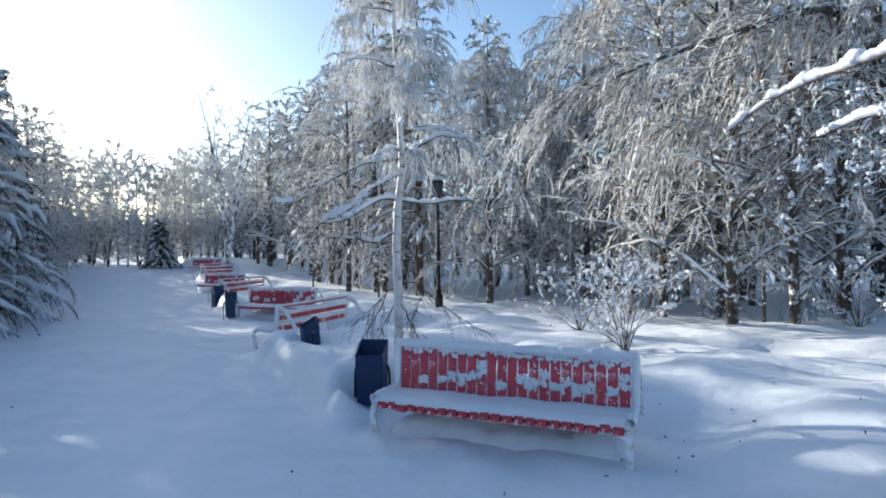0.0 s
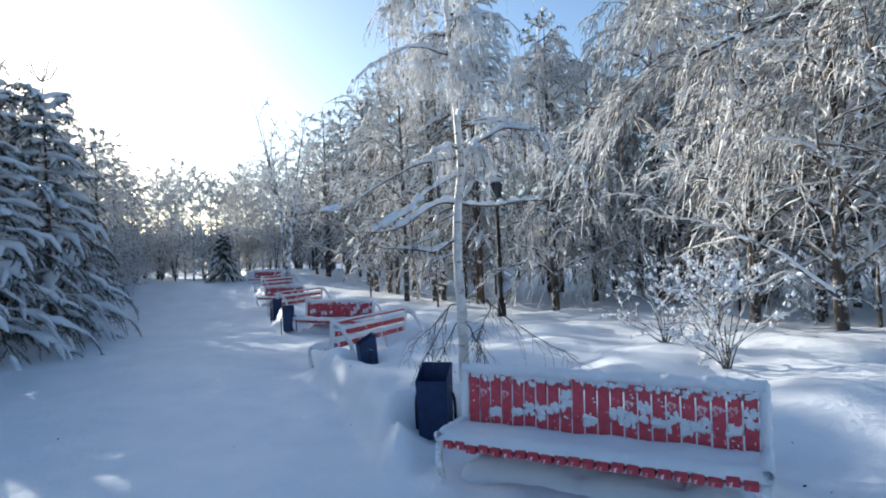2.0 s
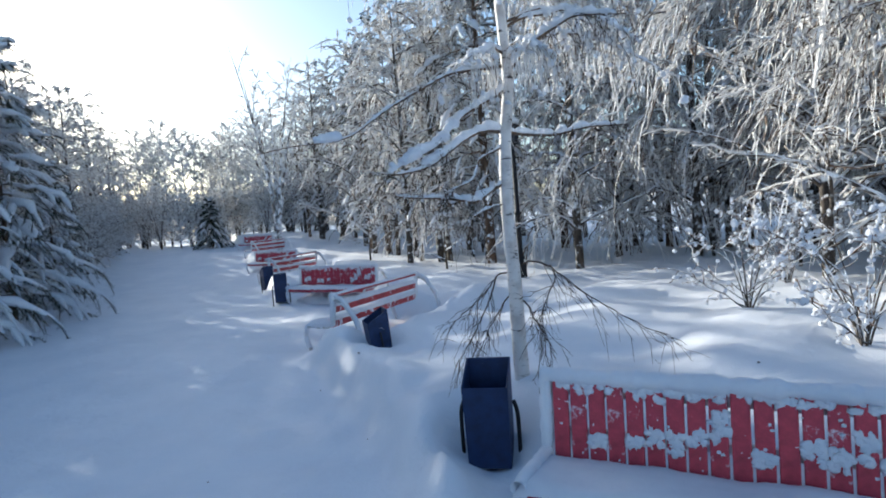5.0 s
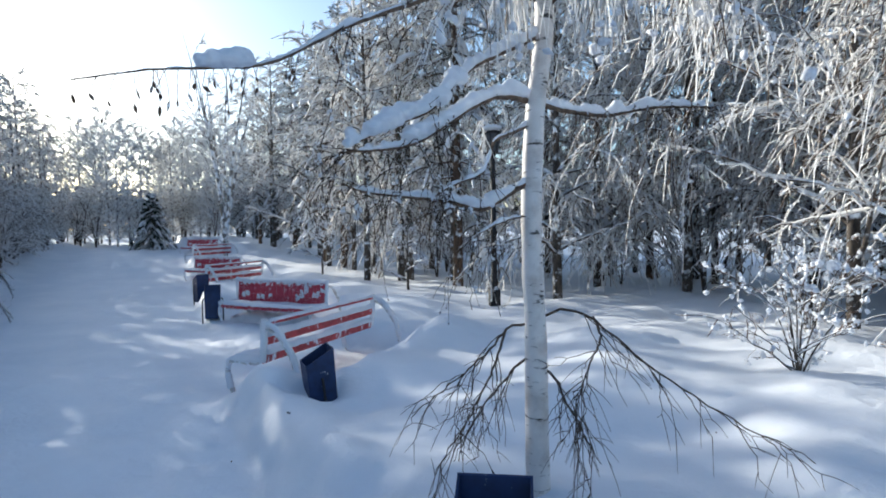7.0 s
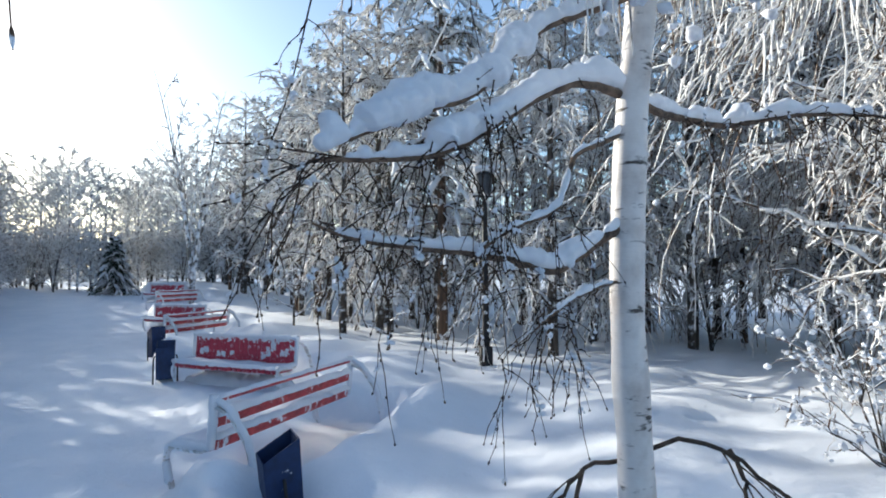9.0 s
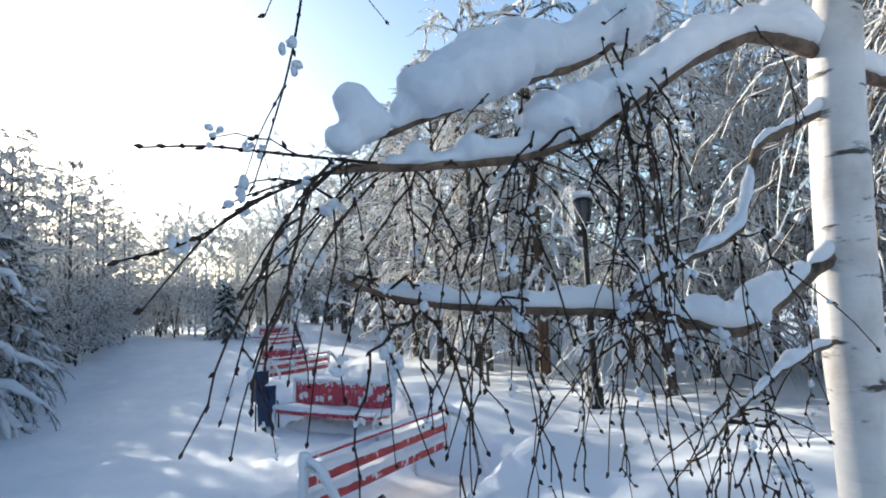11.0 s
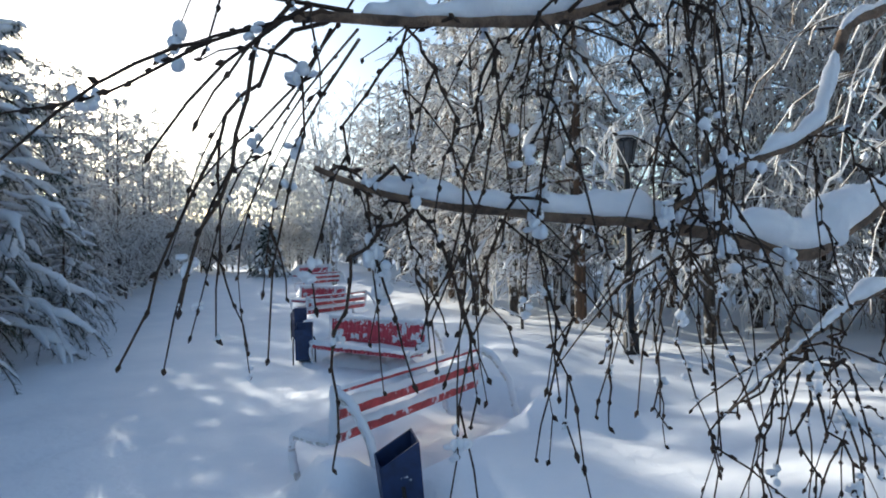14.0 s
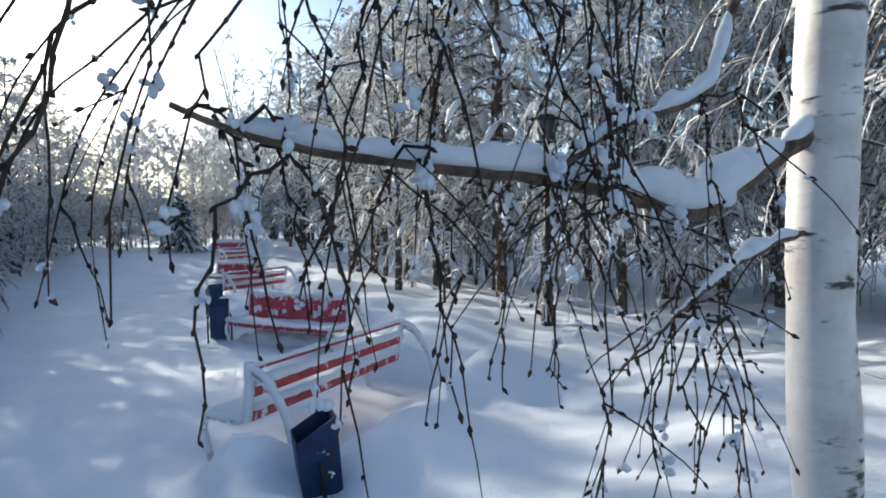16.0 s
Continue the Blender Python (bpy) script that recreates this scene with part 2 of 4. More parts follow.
def smooth_line(pts, k):
    """A rounded line through the given bends."""
    p = resample(pts, k)
    for _ in range(2):
        p[1:-1] = 0.25 * p[:-2] + 0.5 * p[1:-1] + 0.25 * p[2:]
    return p


def box(bm, x0, x1, y0, y1, z0, z1, bevel=0.0):
    r = bmesh.ops.create_cube(bm, size=1)
    bmesh.ops.scale(bm, vec=(x1 - x0, y1 - y0, z1 - z0), verts=r["verts"])
    bmesh.ops.translate(bm, vec=((x0 + x1) / 2, (y0 + y1) / 2, (z0 + z1) / 2), verts=r["verts"])
    if bevel:
        e = list({e for v in r["verts"] for e in v.link_edges})
        bmesh.ops.bevel(bm, geom=e, offset=bevel, segments=2, affect="EDGES", profile=0.5)
    return bm


# ---- ground ----
ALONG, ACROSS = np.array([-0.585, 0.811]), np.array([0.811, 0.585])
FACING = [(0.755, 4.255, -13.4), (-5.30, 12.75, -14.6), (-11.5, 20.7, -13.4), (-17.2, 28.6, -13.4)]
AWAY = [(-3.39, 9.92, -101.6), (-9.45, 18.3, -101.6), (-15.2, 26.3, -101.6)]


def smoothstep(a, b, x):
    t = np.clip((x - a) / (b - a), 0, 1)
    return t * t * (3 - 2 * t)


def lumps(x, y, scale, seed):
    """Smooth uneven relief, about -1 to 1."""
    x, y = np.asarray(x, float) / scale, np.asarray(y, float) / scale
    r = np.random.RandomState(seed)
    out = 0
    for _ in range(9):
        a, k, p = r.uniform(0, 6.28), r.uniform(0.6, 2.2), r.uniform(0, 6.28)
        out = out + np.sin((np.cos(a) * x + np.sin(a) * y) * k * 2 + p + 0.8 * np.sin((np.sin(a) * x - np.cos(a) * y) * k + 2 * p))
    return out / 4.5


def path_level(s):
    """Height of the path along its run: a slight dip, then a rise to the crest."""
    return -0.10 * smoothstep(2.0, 13.0, s) + 0.75 * smoothstep(23, 40, s)


def ground(x, y):
    x, y = np.asarray(x, float), np.asarray(y, float)
    s, u = x * ALONG[0] + y * ALONG[1], x * ACROSS[0] + y * ACROSS[1]
    base = path_level(s)
    edge = 2.16 + 0.14 * lumps(x, y, 1.6, 3) + 0.07 * lumps(x, y, 0.5, 13)
    bank = (0.42 + 0.08 * lumps(x, y, 1.1, 4)) * smoothstep(edge, edge + 0.27 + 1.9 * (1 - smoothstep(2.0, 4.2, s)), u) * (1 - 0.35 * smoothstep(4.6, 8.0, u))
    for bx, by, deg in FACING + AWAY:
        c, sn = math.cos(radians(deg)), math.sin(radians(deg))
        lx, ly = (x - bx) * c + (y - by) * sn, -(x - bx) * sn + (y - by) * c
        back = 0.62 if deg > -50 else 1.0
        inside = smoothstep(-1.62, -1.3, lx) * (1 - smoothstep(1.12, 1.35 if deg < -50 else 2.6, lx)) * (1 - smoothstep(back, back + 0.45, ly)) * smoothstep(-3.6, -2.6, ly)
        bank = bank * (1 - 0.92 * inside)
        if deg > -50:
            bank = bank * (1 - 0.9 * np.exp(-((lx + 1.55) ** 2 + (ly - 0.74) ** 2) / 0.12))
            bank = bank + 0.16 * np.exp(-((lx - 1.9) ** 2 / 0.5 + (ly - 0.7) ** 2 / 0.6))
    bank = bank * (1 - 0.55 * np.exp(-((x + 2.36) ** 2 + (y - 8.08) ** 2) / 0.13))
    left = 0.22 * smoothstep(-2.5, -3.8, u) * (1 + 0.4 * lumps(x, y, 1.3, 5))
    near = np.exp(-(np.maximum(np.hypot(x, y - 6) - 25, 0) / 25) ** 2)
    rough = 0.018 * lumps(x, y, 0.35, 6) + 0.014 * lumps(x, y, 0.16, 11) + 0.03 * lumps(x, y, 2.2, 7) + 0.05 * lumps(x, y, 0.9, 8) * smoothstep(3.0, 5.0, u)
    crust = smoothstep(1.9, 2.3, u) * (1 - smoothstep(2.9, 3.6, u))
    rough = rough + crust * (0.036 * lumps(x, y, 0.22, 14) + 0.016 * lumps(x, y, 0.10, 15))
    hill = 0.6 * lumps(x, y, 60, 9) * smoothstep(60, 200, np.hypot(x, y))
    return base + bank + left + rough * near + hill


def spread_axis(mid, n, a, far):
    t = np.linspace(-1, 1, n)
    k = math.asinh(far / a)
    return mid + a * np.sinh(k * t)


su, ss = spread_axis(3.0, 330, 2.6, 900), spread_axis(6.0, 400, 3.2, 900)
U, S_ = np.meshgrid(su, ss)
GX, GY = ALONG[0] * S_ + ACROSS[0] * U, ALONG[1] * S_ + ACROSS[1] * U
GV = np.stack([GX, GY, ground(GX, GY)], -1).reshape(-1, 3)
nu, ns = len(su), len(ss)
idx = np.arange(nu * ns).reshape(ns, nu)
GF = np.stack([idx[:-1, :-1], idx[:-1, 1:], idx[1:, 1:], idx[1:, :-1]], -1).reshape(-1, 4)
ground_ob = mesh_object("ground", GV, GF, SNOW)
tagged(ground_ob, "trodden snow path between soft snow banks", "snow ground", kind="structure")


def on_ground(x, y, deg=0, sink=0.0):
    return pose(x, y, float(ground(x, y)) - sink, 0, 0, deg)


# ---- hero birch beside the first bench ----
def unit(v):
    v = np.asarray(v, float)
    return v / (np.linalg.norm(v, axis=-1, keepdims=True) + 1e-9)


def hanging(rng, starts, length, lean, k=9, kink=0.0):
    """Thin twigs that leave their branch sideways and then hang."""
    n = len(starts)
    az = rng.uniform(0, 6.28, n)
    out = np.stack([np.cos(az), np.sin(az), np.zeros(n)], 1) * rng.uniform(0.15, 0.85, (n, 1)) + np.asarray(lean)
    L = rng.uniform(length[0], length[1], n)[:, None, None]
    t = np.linspace(0, 1, k)[None, :, None]
    p = out[:, None] * (t ** 0.75) * L * 0.8
    p[..., 2] += (0.10 * np.sin(t * 3.0) * L - (t ** 1.5) * L)[..., 0]
    wob = rng.normal(0, 1, (n, k, 3)).cumsum(axis=1) * 0.024 * L
    wob += rng.normal(0, 1, (n, k, 3)) * kink
    wob[:, 0] = 0
    return starts[:, None] + p + wob


def along(line, f):
    line = np.asarray(line)
    d = np.r_[0, np.cumsum(np.linalg.norm(np.diff(line, axis=0), axis=1))]
    return np.stack([np.interp(np.asarray(f) * d[-1], d, line[:, i]) for i in range(3)], 1)


def snow_on(soup, line, r, rng, lift=0.8, gap=0.15, m=10):
    """Snow lying along the upper side of a branch, uneven and broken."""
    k = max(int(np.linalg.norm(np.diff(line, axis=0), axis=1).sum() / 0.012), 6)
    p = resample(line, k)
    x = np.linspace(0, 1, k) * k * 0.012
    w = 0.8 + 0.35 * lumps(x, x * 0 + rng.uniform(0, 50), 0.05, int(rng.integers(1000))) + 0.15 * lumps(x, x * 0, 0.018, int(rng.integers(1000)))
    rr = np.interp(np.linspace(0, 1, k), np.linspace(0, 1, len(r)), r) * np.clip(w, 0.25, 1.6)
    rr[0] *= 0.3
    rr[-1] *= 0.2
    p = p + np.array([0, 0, 1.0]) * rr[:, None] * lift
    n0 = soup.n
    soup.tubes(p[None], rr[None], m)
    soup.f.append([n0 + j for j in range(m)])
    soup.f.append([n0 + (k - 1) * m + j for j in range(m)][::-1])


def hero_birch():
    rng = np.random.default_rng(5)
    tx, ty = -0.415, 6.015
    z0 = float(ground(tx, ty)) - 0.15
    tree = thing("birch_tree", pose(0, 0, 0), "young white-barked birch with snow-laden drooping branches in the snow bank", "tree")
    trunk = [(tx + 0.01, ty, z0), (tx, ty, 0.6), (tx, ty, 1.15), (tx - 0.018, ty, 1.55), (tx - 0.012, ty, 1.80), (tx + 0.006, ty, 2.14), (tx + 0.05, ty + 0.05, 2.45), (tx + 0.02, ty + 0.06, 3.1), (tx - 0.03, ty + 0.04, 4.2), (tx, ty, 5.6), (tx + 0.05, ty, 6.8)]
    tl = smooth_line(trunk, 90)
    rr = np.interp(tl[:, 2], [z0, 0.4, 1.2, 2.1, 3.2, 5.0, 6.8], [0.062, 0.054, 0.048, 0.043, 0.033, 0.018, 0.004])
    rr = rr * (1 + 0.05 * lumps(tl[:, 2], tl[:, 2] * 0, 0.10, 21))
    s = Soup()
    s.tubes(tl[None], rr[None], 18)
    s.make("trunk", BIRCH, tree, "white papery bark with dark scars")

    A = [(-0.42, 6.04, 1.79), (-0.475, 5.99, 1.785), (-0.554, 5.931, 1.735), (-0.653, 5.847, 1.669), (-0.72, 5.79, 1.69), (-0.788, 5.732, 1.708), (-0.9, 5.637, 1.723), (-0.972, 5.576, 1.73), (-1.051, 5.509, 1.738), (-1.119, 5.451, 1.758), (-1.14, 5.435, 1.772)]
    B = [(-0.42, 6.04, 2.13), (-0.5, 5.957, 2.149), (-0.58, 5.865, 2.14), (-0.669, 5.772, 2.096), (-0.78, 5.65, 2.004), (-0.844, 5.58, 1.948), (-0.893, 5.527, 1.918), (-0.943, 5.472, 1.9), (-1.02, 5.388, 1.885), (-1.093, 5.307, 1.874)]
    A2 = [(-0.42, 6.04, 2.06), (-0.514, 5.942, 2.003), (-0.598, 5.85, 1.961), (-0.615, 5.84, 1.90), (-0.641, 5.803, 1.82), (-0.71, 5.727, 1.788), (-0.754, 5.679, 1.771), (-0.82, 5.624, 1.725)]
    A3 = [(-0.47, 5.99, 1.645), (-0.539, 5.914, 1.632), (-0.597, 5.85, 1.611), (-0.661, 5.779, 1.575), (-0.76, 5.70, 1.50)]
    B2 = [(-0.38, 6.09, 2.45), (-0.538, 5.916, 2.34), (-0.67, 5.771, 2.255), (-0.758, 5.675, 2.15), (-0.824, 5.603, 2.055), (-0.926, 5.49, 1.994), (-1.031, 5.375, 1.93), (-1.08, 5.31, 1.895)]
    C = [(-0.42, 6.05, 2.15), (-0.28, 6.18, 2.13), (-0.09, 6.30, 2.12), (0.15, 6.34, 2.16), (0.41, 6.38, 2.15)]
    D = [(-0.41, 6.06, 2.60), (-0.68, 5.62, 2.50), (-0.95, 5.22, 2.26), (-1.12, 4.97, 2.07), (-1.25, 4.88, 2.055), (-1.41, 4.84, 2.05), (-1.58, 4.78, 2.02)]
    E = [(-0.38, 6.10, 2.55), (-0.20, 6.05, 2.72), (0.1, 5.85, 2.80), (0.4, 5.7, 2.72)]
    def eased(pts, dx, dy):
        """Carries the outer part of a branch a little towards its tip's place."""
        p = np.array(pts)
        w = np.clip((-0.42 - p[:, 0]) / 0.65, 0, 1)[:, None]
        return p + w * np.array([dx, dy, 0.004]) + (1 - w) * np.array([0.015, 0.0, 0.01])

    A, B, A2, A3, B2 = eased(A, 0.06, 0.015), eased(B, 0.05, 0.065), eased(A2, 0.05, 0.05), eased(A3, 0.05, 0.05), eased(B2, 0.05, 0.065)
    main = [(A, 0.015, 0.0028), (B, 0.014, 0.004), (A2, 0.009, 0.003), (A3, 0.0045, 0.0012), (B2, 0.013, 0.003), (C, 0.014, 0.004), (D, 0.011, 0.002), (E, 0.013, 0.003)]
    white = Soup()
    loads = [[0.024, 0.028, 0.030, 0.022, 0.018, 0.014, 0.013, 0.009], [0.034, 0.036, 0.034, 0.030, 0.030, 0.030, 0.018, 0.014, 0.010], [0.011, 0.012, 0.009, 0.005, 0.012, 0.011, 0.010, 0.006], [0.008, 0.011, 0.006, 0.003],
             [0.026, 0.034, 0.030, 0.022, 0.028, 0.032, 0.024, 0.018], [0.026, 0.022, 0.028, 0.026, 0.018], [0.024, 0.016, 0.006, 0.012, 0.004, 0.003], [0.03, 0.03, 0.03, 0.015]]
    lumped = {0: [(-0.80, 5.715, 1.730, 0.015), (-0.84, 5.685, 1.730, 0.017), (-0.95, 5.60, 1.740, 0.009), (-0.62, 5.87, 1.70, 0.020)],
              1: [(-0.865, 5.56, 1.975, 0.036), (-0.90, 5.52, 1.955, 0.034), (-0.83, 5.60, 2.005, 0.03), (-0.98, 5.43, 1.912, 0.016), (-1.03, 5.38, 1.900, 0.014)],
              6: [(-1.20, 4.91, 2.085, 0.030), (-1.17, 4.935, 2.09, 0.032), (-1.23, 4.89, 2.08, 0.028), (-1.26, 4.875, 2.075, 0.020)],
              4: [(-0.985, 5.415, 1.985, 0.038), (-0.955, 5.45, 2.01, 0.044), (-0.92, 5.50, 2.04, 0.040), (-1.01, 5.38, 1.965, 0.032), (-1.07, 5.325, 1.925, 0.024), (-1.078, 5.318, 1.945, 0.019), (-1.085, 5.31, 1.905, 0.018), (-0.80, 5.63, 2.11, 0.042), (-0.74, 5.70, 2.20, 0.042)]}
    bv, bf = ball(3)
    for bi, (pts, r0, r1) in enumerate(main):
        l = smooth_line(pts, 40)
        l[1:-1] += rng.normal(0, 0.0012, (38, 3))
        one = Soup()
        one.tubes(l[None], np.linspace(r0, r1, 40)[None] * (1 + 0.1 * rng.normal(0, 1, (1, 40)).clip(-1, 1)), 8)
        limb = one.make("branch", BRANCH, tree, "brown branch bending under snow")
        heap = Soup()
        snow_on(heap, l[2:38], np.array(loads[bi]), rng, 1.08)
        for cx, cy, cz, cr in lumped.get(bi, []):
            c = np.array([cx, cy, cz]) if bi == 6 else eased([(cx, cy, cz)], 0.055, 0.03 if bi == 0 else 0.065)[0]
            w = 1 + 0.16 * lumps(bv[:, 0] * cr + cx * 9, bv[:, 1] * cr + bv[:, 2] * cr + cy * 7, 0.024, 17) + 0.08 * lumps(bv[:, 0] * cr * 1.3 + cx, bv[:, 2] * cr - bv[:, 1] * cr, 0.010, 18)
            heap.add(bv * w[:, None] * cr * np.array([1.08, 1.08, 0.92]) + c, bf)
        o = heap.make("snow_load", CLUMP, limb, "thick fresh snow lying on the branch")
        rm = o.modifiers.new("merge", "REMESH")
        rm.mode, rm.voxel_size, rm.use_smooth_shade = "VOXEL", 0.0042, True
        sm = o.modifiers.new("soften", "SMOOTH")
        sm.factor, sm.iterations = 0.5, 4

    # bare twigs: hanging curtains under the two long branches
    tw, fine = Soup(), Soup()
    lines = []
    for br, f0, f1, n, ln, lean in ((B, 0.45, 1.0, 17, (0.14, 0.38), (-0.18, -0.12, 0)), (A, 0.35, 1.0, 12, (0.10, 0.30), (-0.14, -0.08, 0)), (B2, 0.3, 0.9, 7, (0.2, 0.5), (-0.15, -0.05, 0)),
                                    (A2, 0.3, 1.0, 9, (0.10, 0.30), (0, 0, 0)), (A3, 0.1, 1.0, 11, (0.12, 0.40), (-0.05, -0.05, 0)), (C, 0.2, 1.0, 30, (0.15, 0.5), (0.15, 0, 0)), (D, 0.25, 0.62, 8, (0.12, 0.30), (-0.1, -0.05, 0)), (E, 0.3, 1.0, 26, (0.2, 0.55), (0.1, -0.1, 0))):
        st = along(smooth_line(br, 40), rng.uniform(f0, f1, n))
        lines.append(hanging(rng, st, ln, lean, 14, 0.0024))
    ease = np.array([0.05, 0.065, 0.004])
    tip = ease + np.array([(-1.093, 5.307, 1.874), (-1.134, 5.263, 1.849), (-1.181, 5.212, 1.80), (-1.215, 5.17, 1.785)])
    tip2 = ease + np.array([(-1.06, 5.34, 1.885), (-1.12, 5.27, 1.885), (-1.17, 5.22, 1.888), (-1.20, 5.18, 1.88)])
    lines.append(np.stack([smooth_line(tip, 14), smooth_line(tip2, 14)]))
    # long bowed twigs off the two branch tips, and one hanging from the bough above
    bows = [[(-1.04, 5.42, 1.885), (-1.14, 5.50, 1.85), (-1.19, 5.50, 1.81), (-1.23, 5.50, 1.76), (-1.25, 5.50, 1.69), (-1.28, 5.50, 1.61)],
            [(-1.03, 5.45, 1.885), (-1.09, 5.48, 1.85), (-1.15, 5.50, 1.79), (-1.17, 5.50, 1.73), (-1.18, 5.50, 1.66)],
            [(-1.02, 5.43, 1.885), (-1.09, 5.50, 1.89), (-1.15, 5.50, 1.84), (-1.22, 5.50, 1.70), (-1.20, 5.50, 1.57)],
            [(-0.95, 5.22, 2.26), (-1.05, 5.36, 2.15), (-1.10, 5.40, 2.02), (-1.13, 5.40, 1.94), (-1.155, 5.40, 1.88)]]
    lines.append(np.stack([smooth_line(q, 14) for q in bows]))
    first = np.concatenate(lines)
    n1 = len(first)
    r1 = np.linspace(1, 0.45, 14)[None] * rng.uniform(0.0013, 0.0025, (n1, 1))
    tw.tubes(first, r1, 5)
    # side twigs
    pick = rng.integers(0, n1, int(n1 * 1.9))
    at = rng.integers(1, 12, len(pick))
    st = first[pick, at]
    dr = unit(first[pick, at + 1] - first[pick, at])
    dr = unit(dr * 0.9 + rng.normal(0, 0.6, dr.shape) + np.array([0, 0, -0.15]))
    L = rng.uniform(0.04, 0.17, (len(pick), 1, 1))
    t = np.linspace(0, 1, 6)[None, :, None]
    second = st[:, None] + dr[:, None] * t * L + np.array([0, 0, -1.0]) * (t ** 2) * L * 0.35
    second[:, 1:] += rng.normal(0, 0.0022, second[:, 1:].shape).cumsum(axis=1)
    tw.tubes(second, np.linspace(1, 0.5, 6)[None] * rng.uniform(0.0010, 0.0017, (len(pick), 1)), 4)
    # buds
    bases = np.concatenate([first[:, 2:].reshape(-1, 3), second[:, 1::2].reshape(-1, 3)])
    dirs = np.concatenate([(first[:, 2:] - first[:, 1:-1]).reshape(-1, 3), (second[:, 1::2] - second[:, 0::2]).reshape(-1, 3)])
    bl = rng.uniform(0.005, 0.010, (len(bases), 1))
    way = unit(unit(dirs) + rng.normal(0, 0.35, dirs.shape))
    bud = np.stack([bases, bases + way * bl * 0.4, bases + way * bl], 1)
    tw.tubes(bud, np.broadcast_to(np.array([0.0013, 0.0026, 0.0006]), (len(bases), 3)), 4)
    tw.make("twig", TWIG_BARE, tree, "dark bare twigs with buds", kind="stuff")
    # snow crumbs held in the twigs
    sel = rng.random(len(bases)) < 0.17
    cs = bases[sel]
    white.crumbs(cs, 0.0022 + 0.0085 * rng.random(len(cs)) ** 2.2, rng)
    white.make("snow_crumb", CLUMP, tree, "crumbs of snow held by the twigs", kind="stuff")

    # withered leaves and catkins still hanging on the outer bough
    dry = Soup()
    lo = along(smooth_line(D, 40), rng.uniform(0.55, 1.0, 44))
    tw3 = hanging(rng, lo, (0.02, 0.10), (-0.1, -0.1, 0), 5)
    dry.tubes(tw3, np.full((44, 5), 0.0011), 4)
    ends = tw3[:, -1]
    dw = unit(rng.normal(0, 0.35, (44, 3)) + np.array([0, 0, -1.0])) * rng.uniform(0.014, 0.032, (44, 1))
    lf = ends[:, None] + dw[:, None] * np.linspace(0, 1, 5)[None, :, None]
    dry.tubes(lf, np.array([[0.001, 0.0042, 0.005, 0.0035, 0.0004]]) * rng.uniform(0.6, 1.2, (44, 1)), 5)
    dry.make("dry_leaf", LEAF, tree, "withered brown leaves and catkins", kind="stuff")

    # dead lower branches, dark and bare
    dead = Soup()
    dl = [[(-0.42, 6.045, 1.18), (-0.53, 6.05, 1.17), (-0.65, 6.05, 1.03), (-0.82, 6.05, 0.88), (-0.99, 6.06, 0.74)],
          [(-0.41, 6.04, 1.20), (-0.33, 6.02, 1.24), (-0.26, 6.00, 1.26), (-0.17, 6.00, 1.21), (-0.08, 6.00, 1.13), (0.13, 5.99, 0.96), (0.38, 5.98, 0.80), (0.68, 5.95, 0.66)],
          [(-0.17, 6.07, 1.21), (-0.13, 6.05, 1.13), (-0.20, 5.98, 1.0), (-0.25, 5.9, 0.85)],
          [(-0.55, 6.05, 1.15), (-0.60, 5.98, 0.98), (-0.72, 5.9, 0.75), (-0.85, 5.85, 0.55)],
          [(-0.42, 6.045, 1.02), (-0.33, 5.97, 0.95), (-0.25, 5.93, 0.80), (-0.15, 5.9, 0.62)],
          [(-0.42, 6.045, 1.05), (-0.52, 6.15, 0.95), (-0.70, 6.35, 0.70), (-0.80, 6.5, 0.5)]]
    seconds = []
    for q in dl:
        l = smooth_line(q, 24)
        l[2:] += rng.normal(0, 0.004, (22, 3))
        dead.tubes(l[None], np.linspace(0.0068, 0.0018, 24)[None], 6)
        ats = rng.integers(4, 22, 14)
        d0 = unit(l[np.minimum(ats + 1, 23)] - l[ats])
        d0 = unit(d0 + rng.normal(0, 0.55, d0.shape) + np.array([0, 0, -0.45]))
        L = rng.uniform(0.10, 0.34, (14, 1, 1))
        t = np.linspace(0, 1, 8)[None, :, None]
        w = l[ats][:, None] + d0[:, None] * t * L + np.array([0, 0, -1.0]) * t ** 2 * L * 0.3 + rng.normal(0, 0.012, (14, 8, 3)) * t
        seconds.append(w)
    sec = np.concatenate(seconds)
    dead.tubes(sec, np.linspace(0.0026, 0.0010, 8)[None] * np.ones((len(sec), 1)), 5)
    ats = rng.integers(2, 7, len(sec) * 2)
    src = np.repeat(np.arange(len(sec)), 2)
    d0 = unit(unit(sec[src, ats] - sec[src, ats - 1]) + rng.normal(0, 0.5, (len(src), 3)))
    L = rng.uniform(0.05, 0.18, (len(src), 1, 1))
    t = np.linspace(0, 1, 5)[None, :, None]
    dead.tubes(sec[src, ats][:, None] + d0[:, None] * t * L + np.array([0, 0, -1.0]) * t ** 2 * L * 0.3, np.linspace(0.0018, 0.0008, 5)[None] * np.ones((len(src), 1)), 4)
    dead.make("dead_branch", DEAD_BARK, tree, "bare dead lower branches without snow", kind="stuff")

    # the crown above
    up, usnow = Soup(), Soup()
    nl = 46
    hz = rng.uniform(2.5, 6.5, nl)
    az = np.arange(nl) * 2.4 + rng.normal(0, 0.3, nl)
    tw2 = []
    for z, a in zip(hz, az):
        L = (0.34 + 0.17 * (6.8 - z)) * rng.uniform(0.7, 1.2)
        p0 = along(tl, [(z - z0) / (6.8 - z0)])[0]
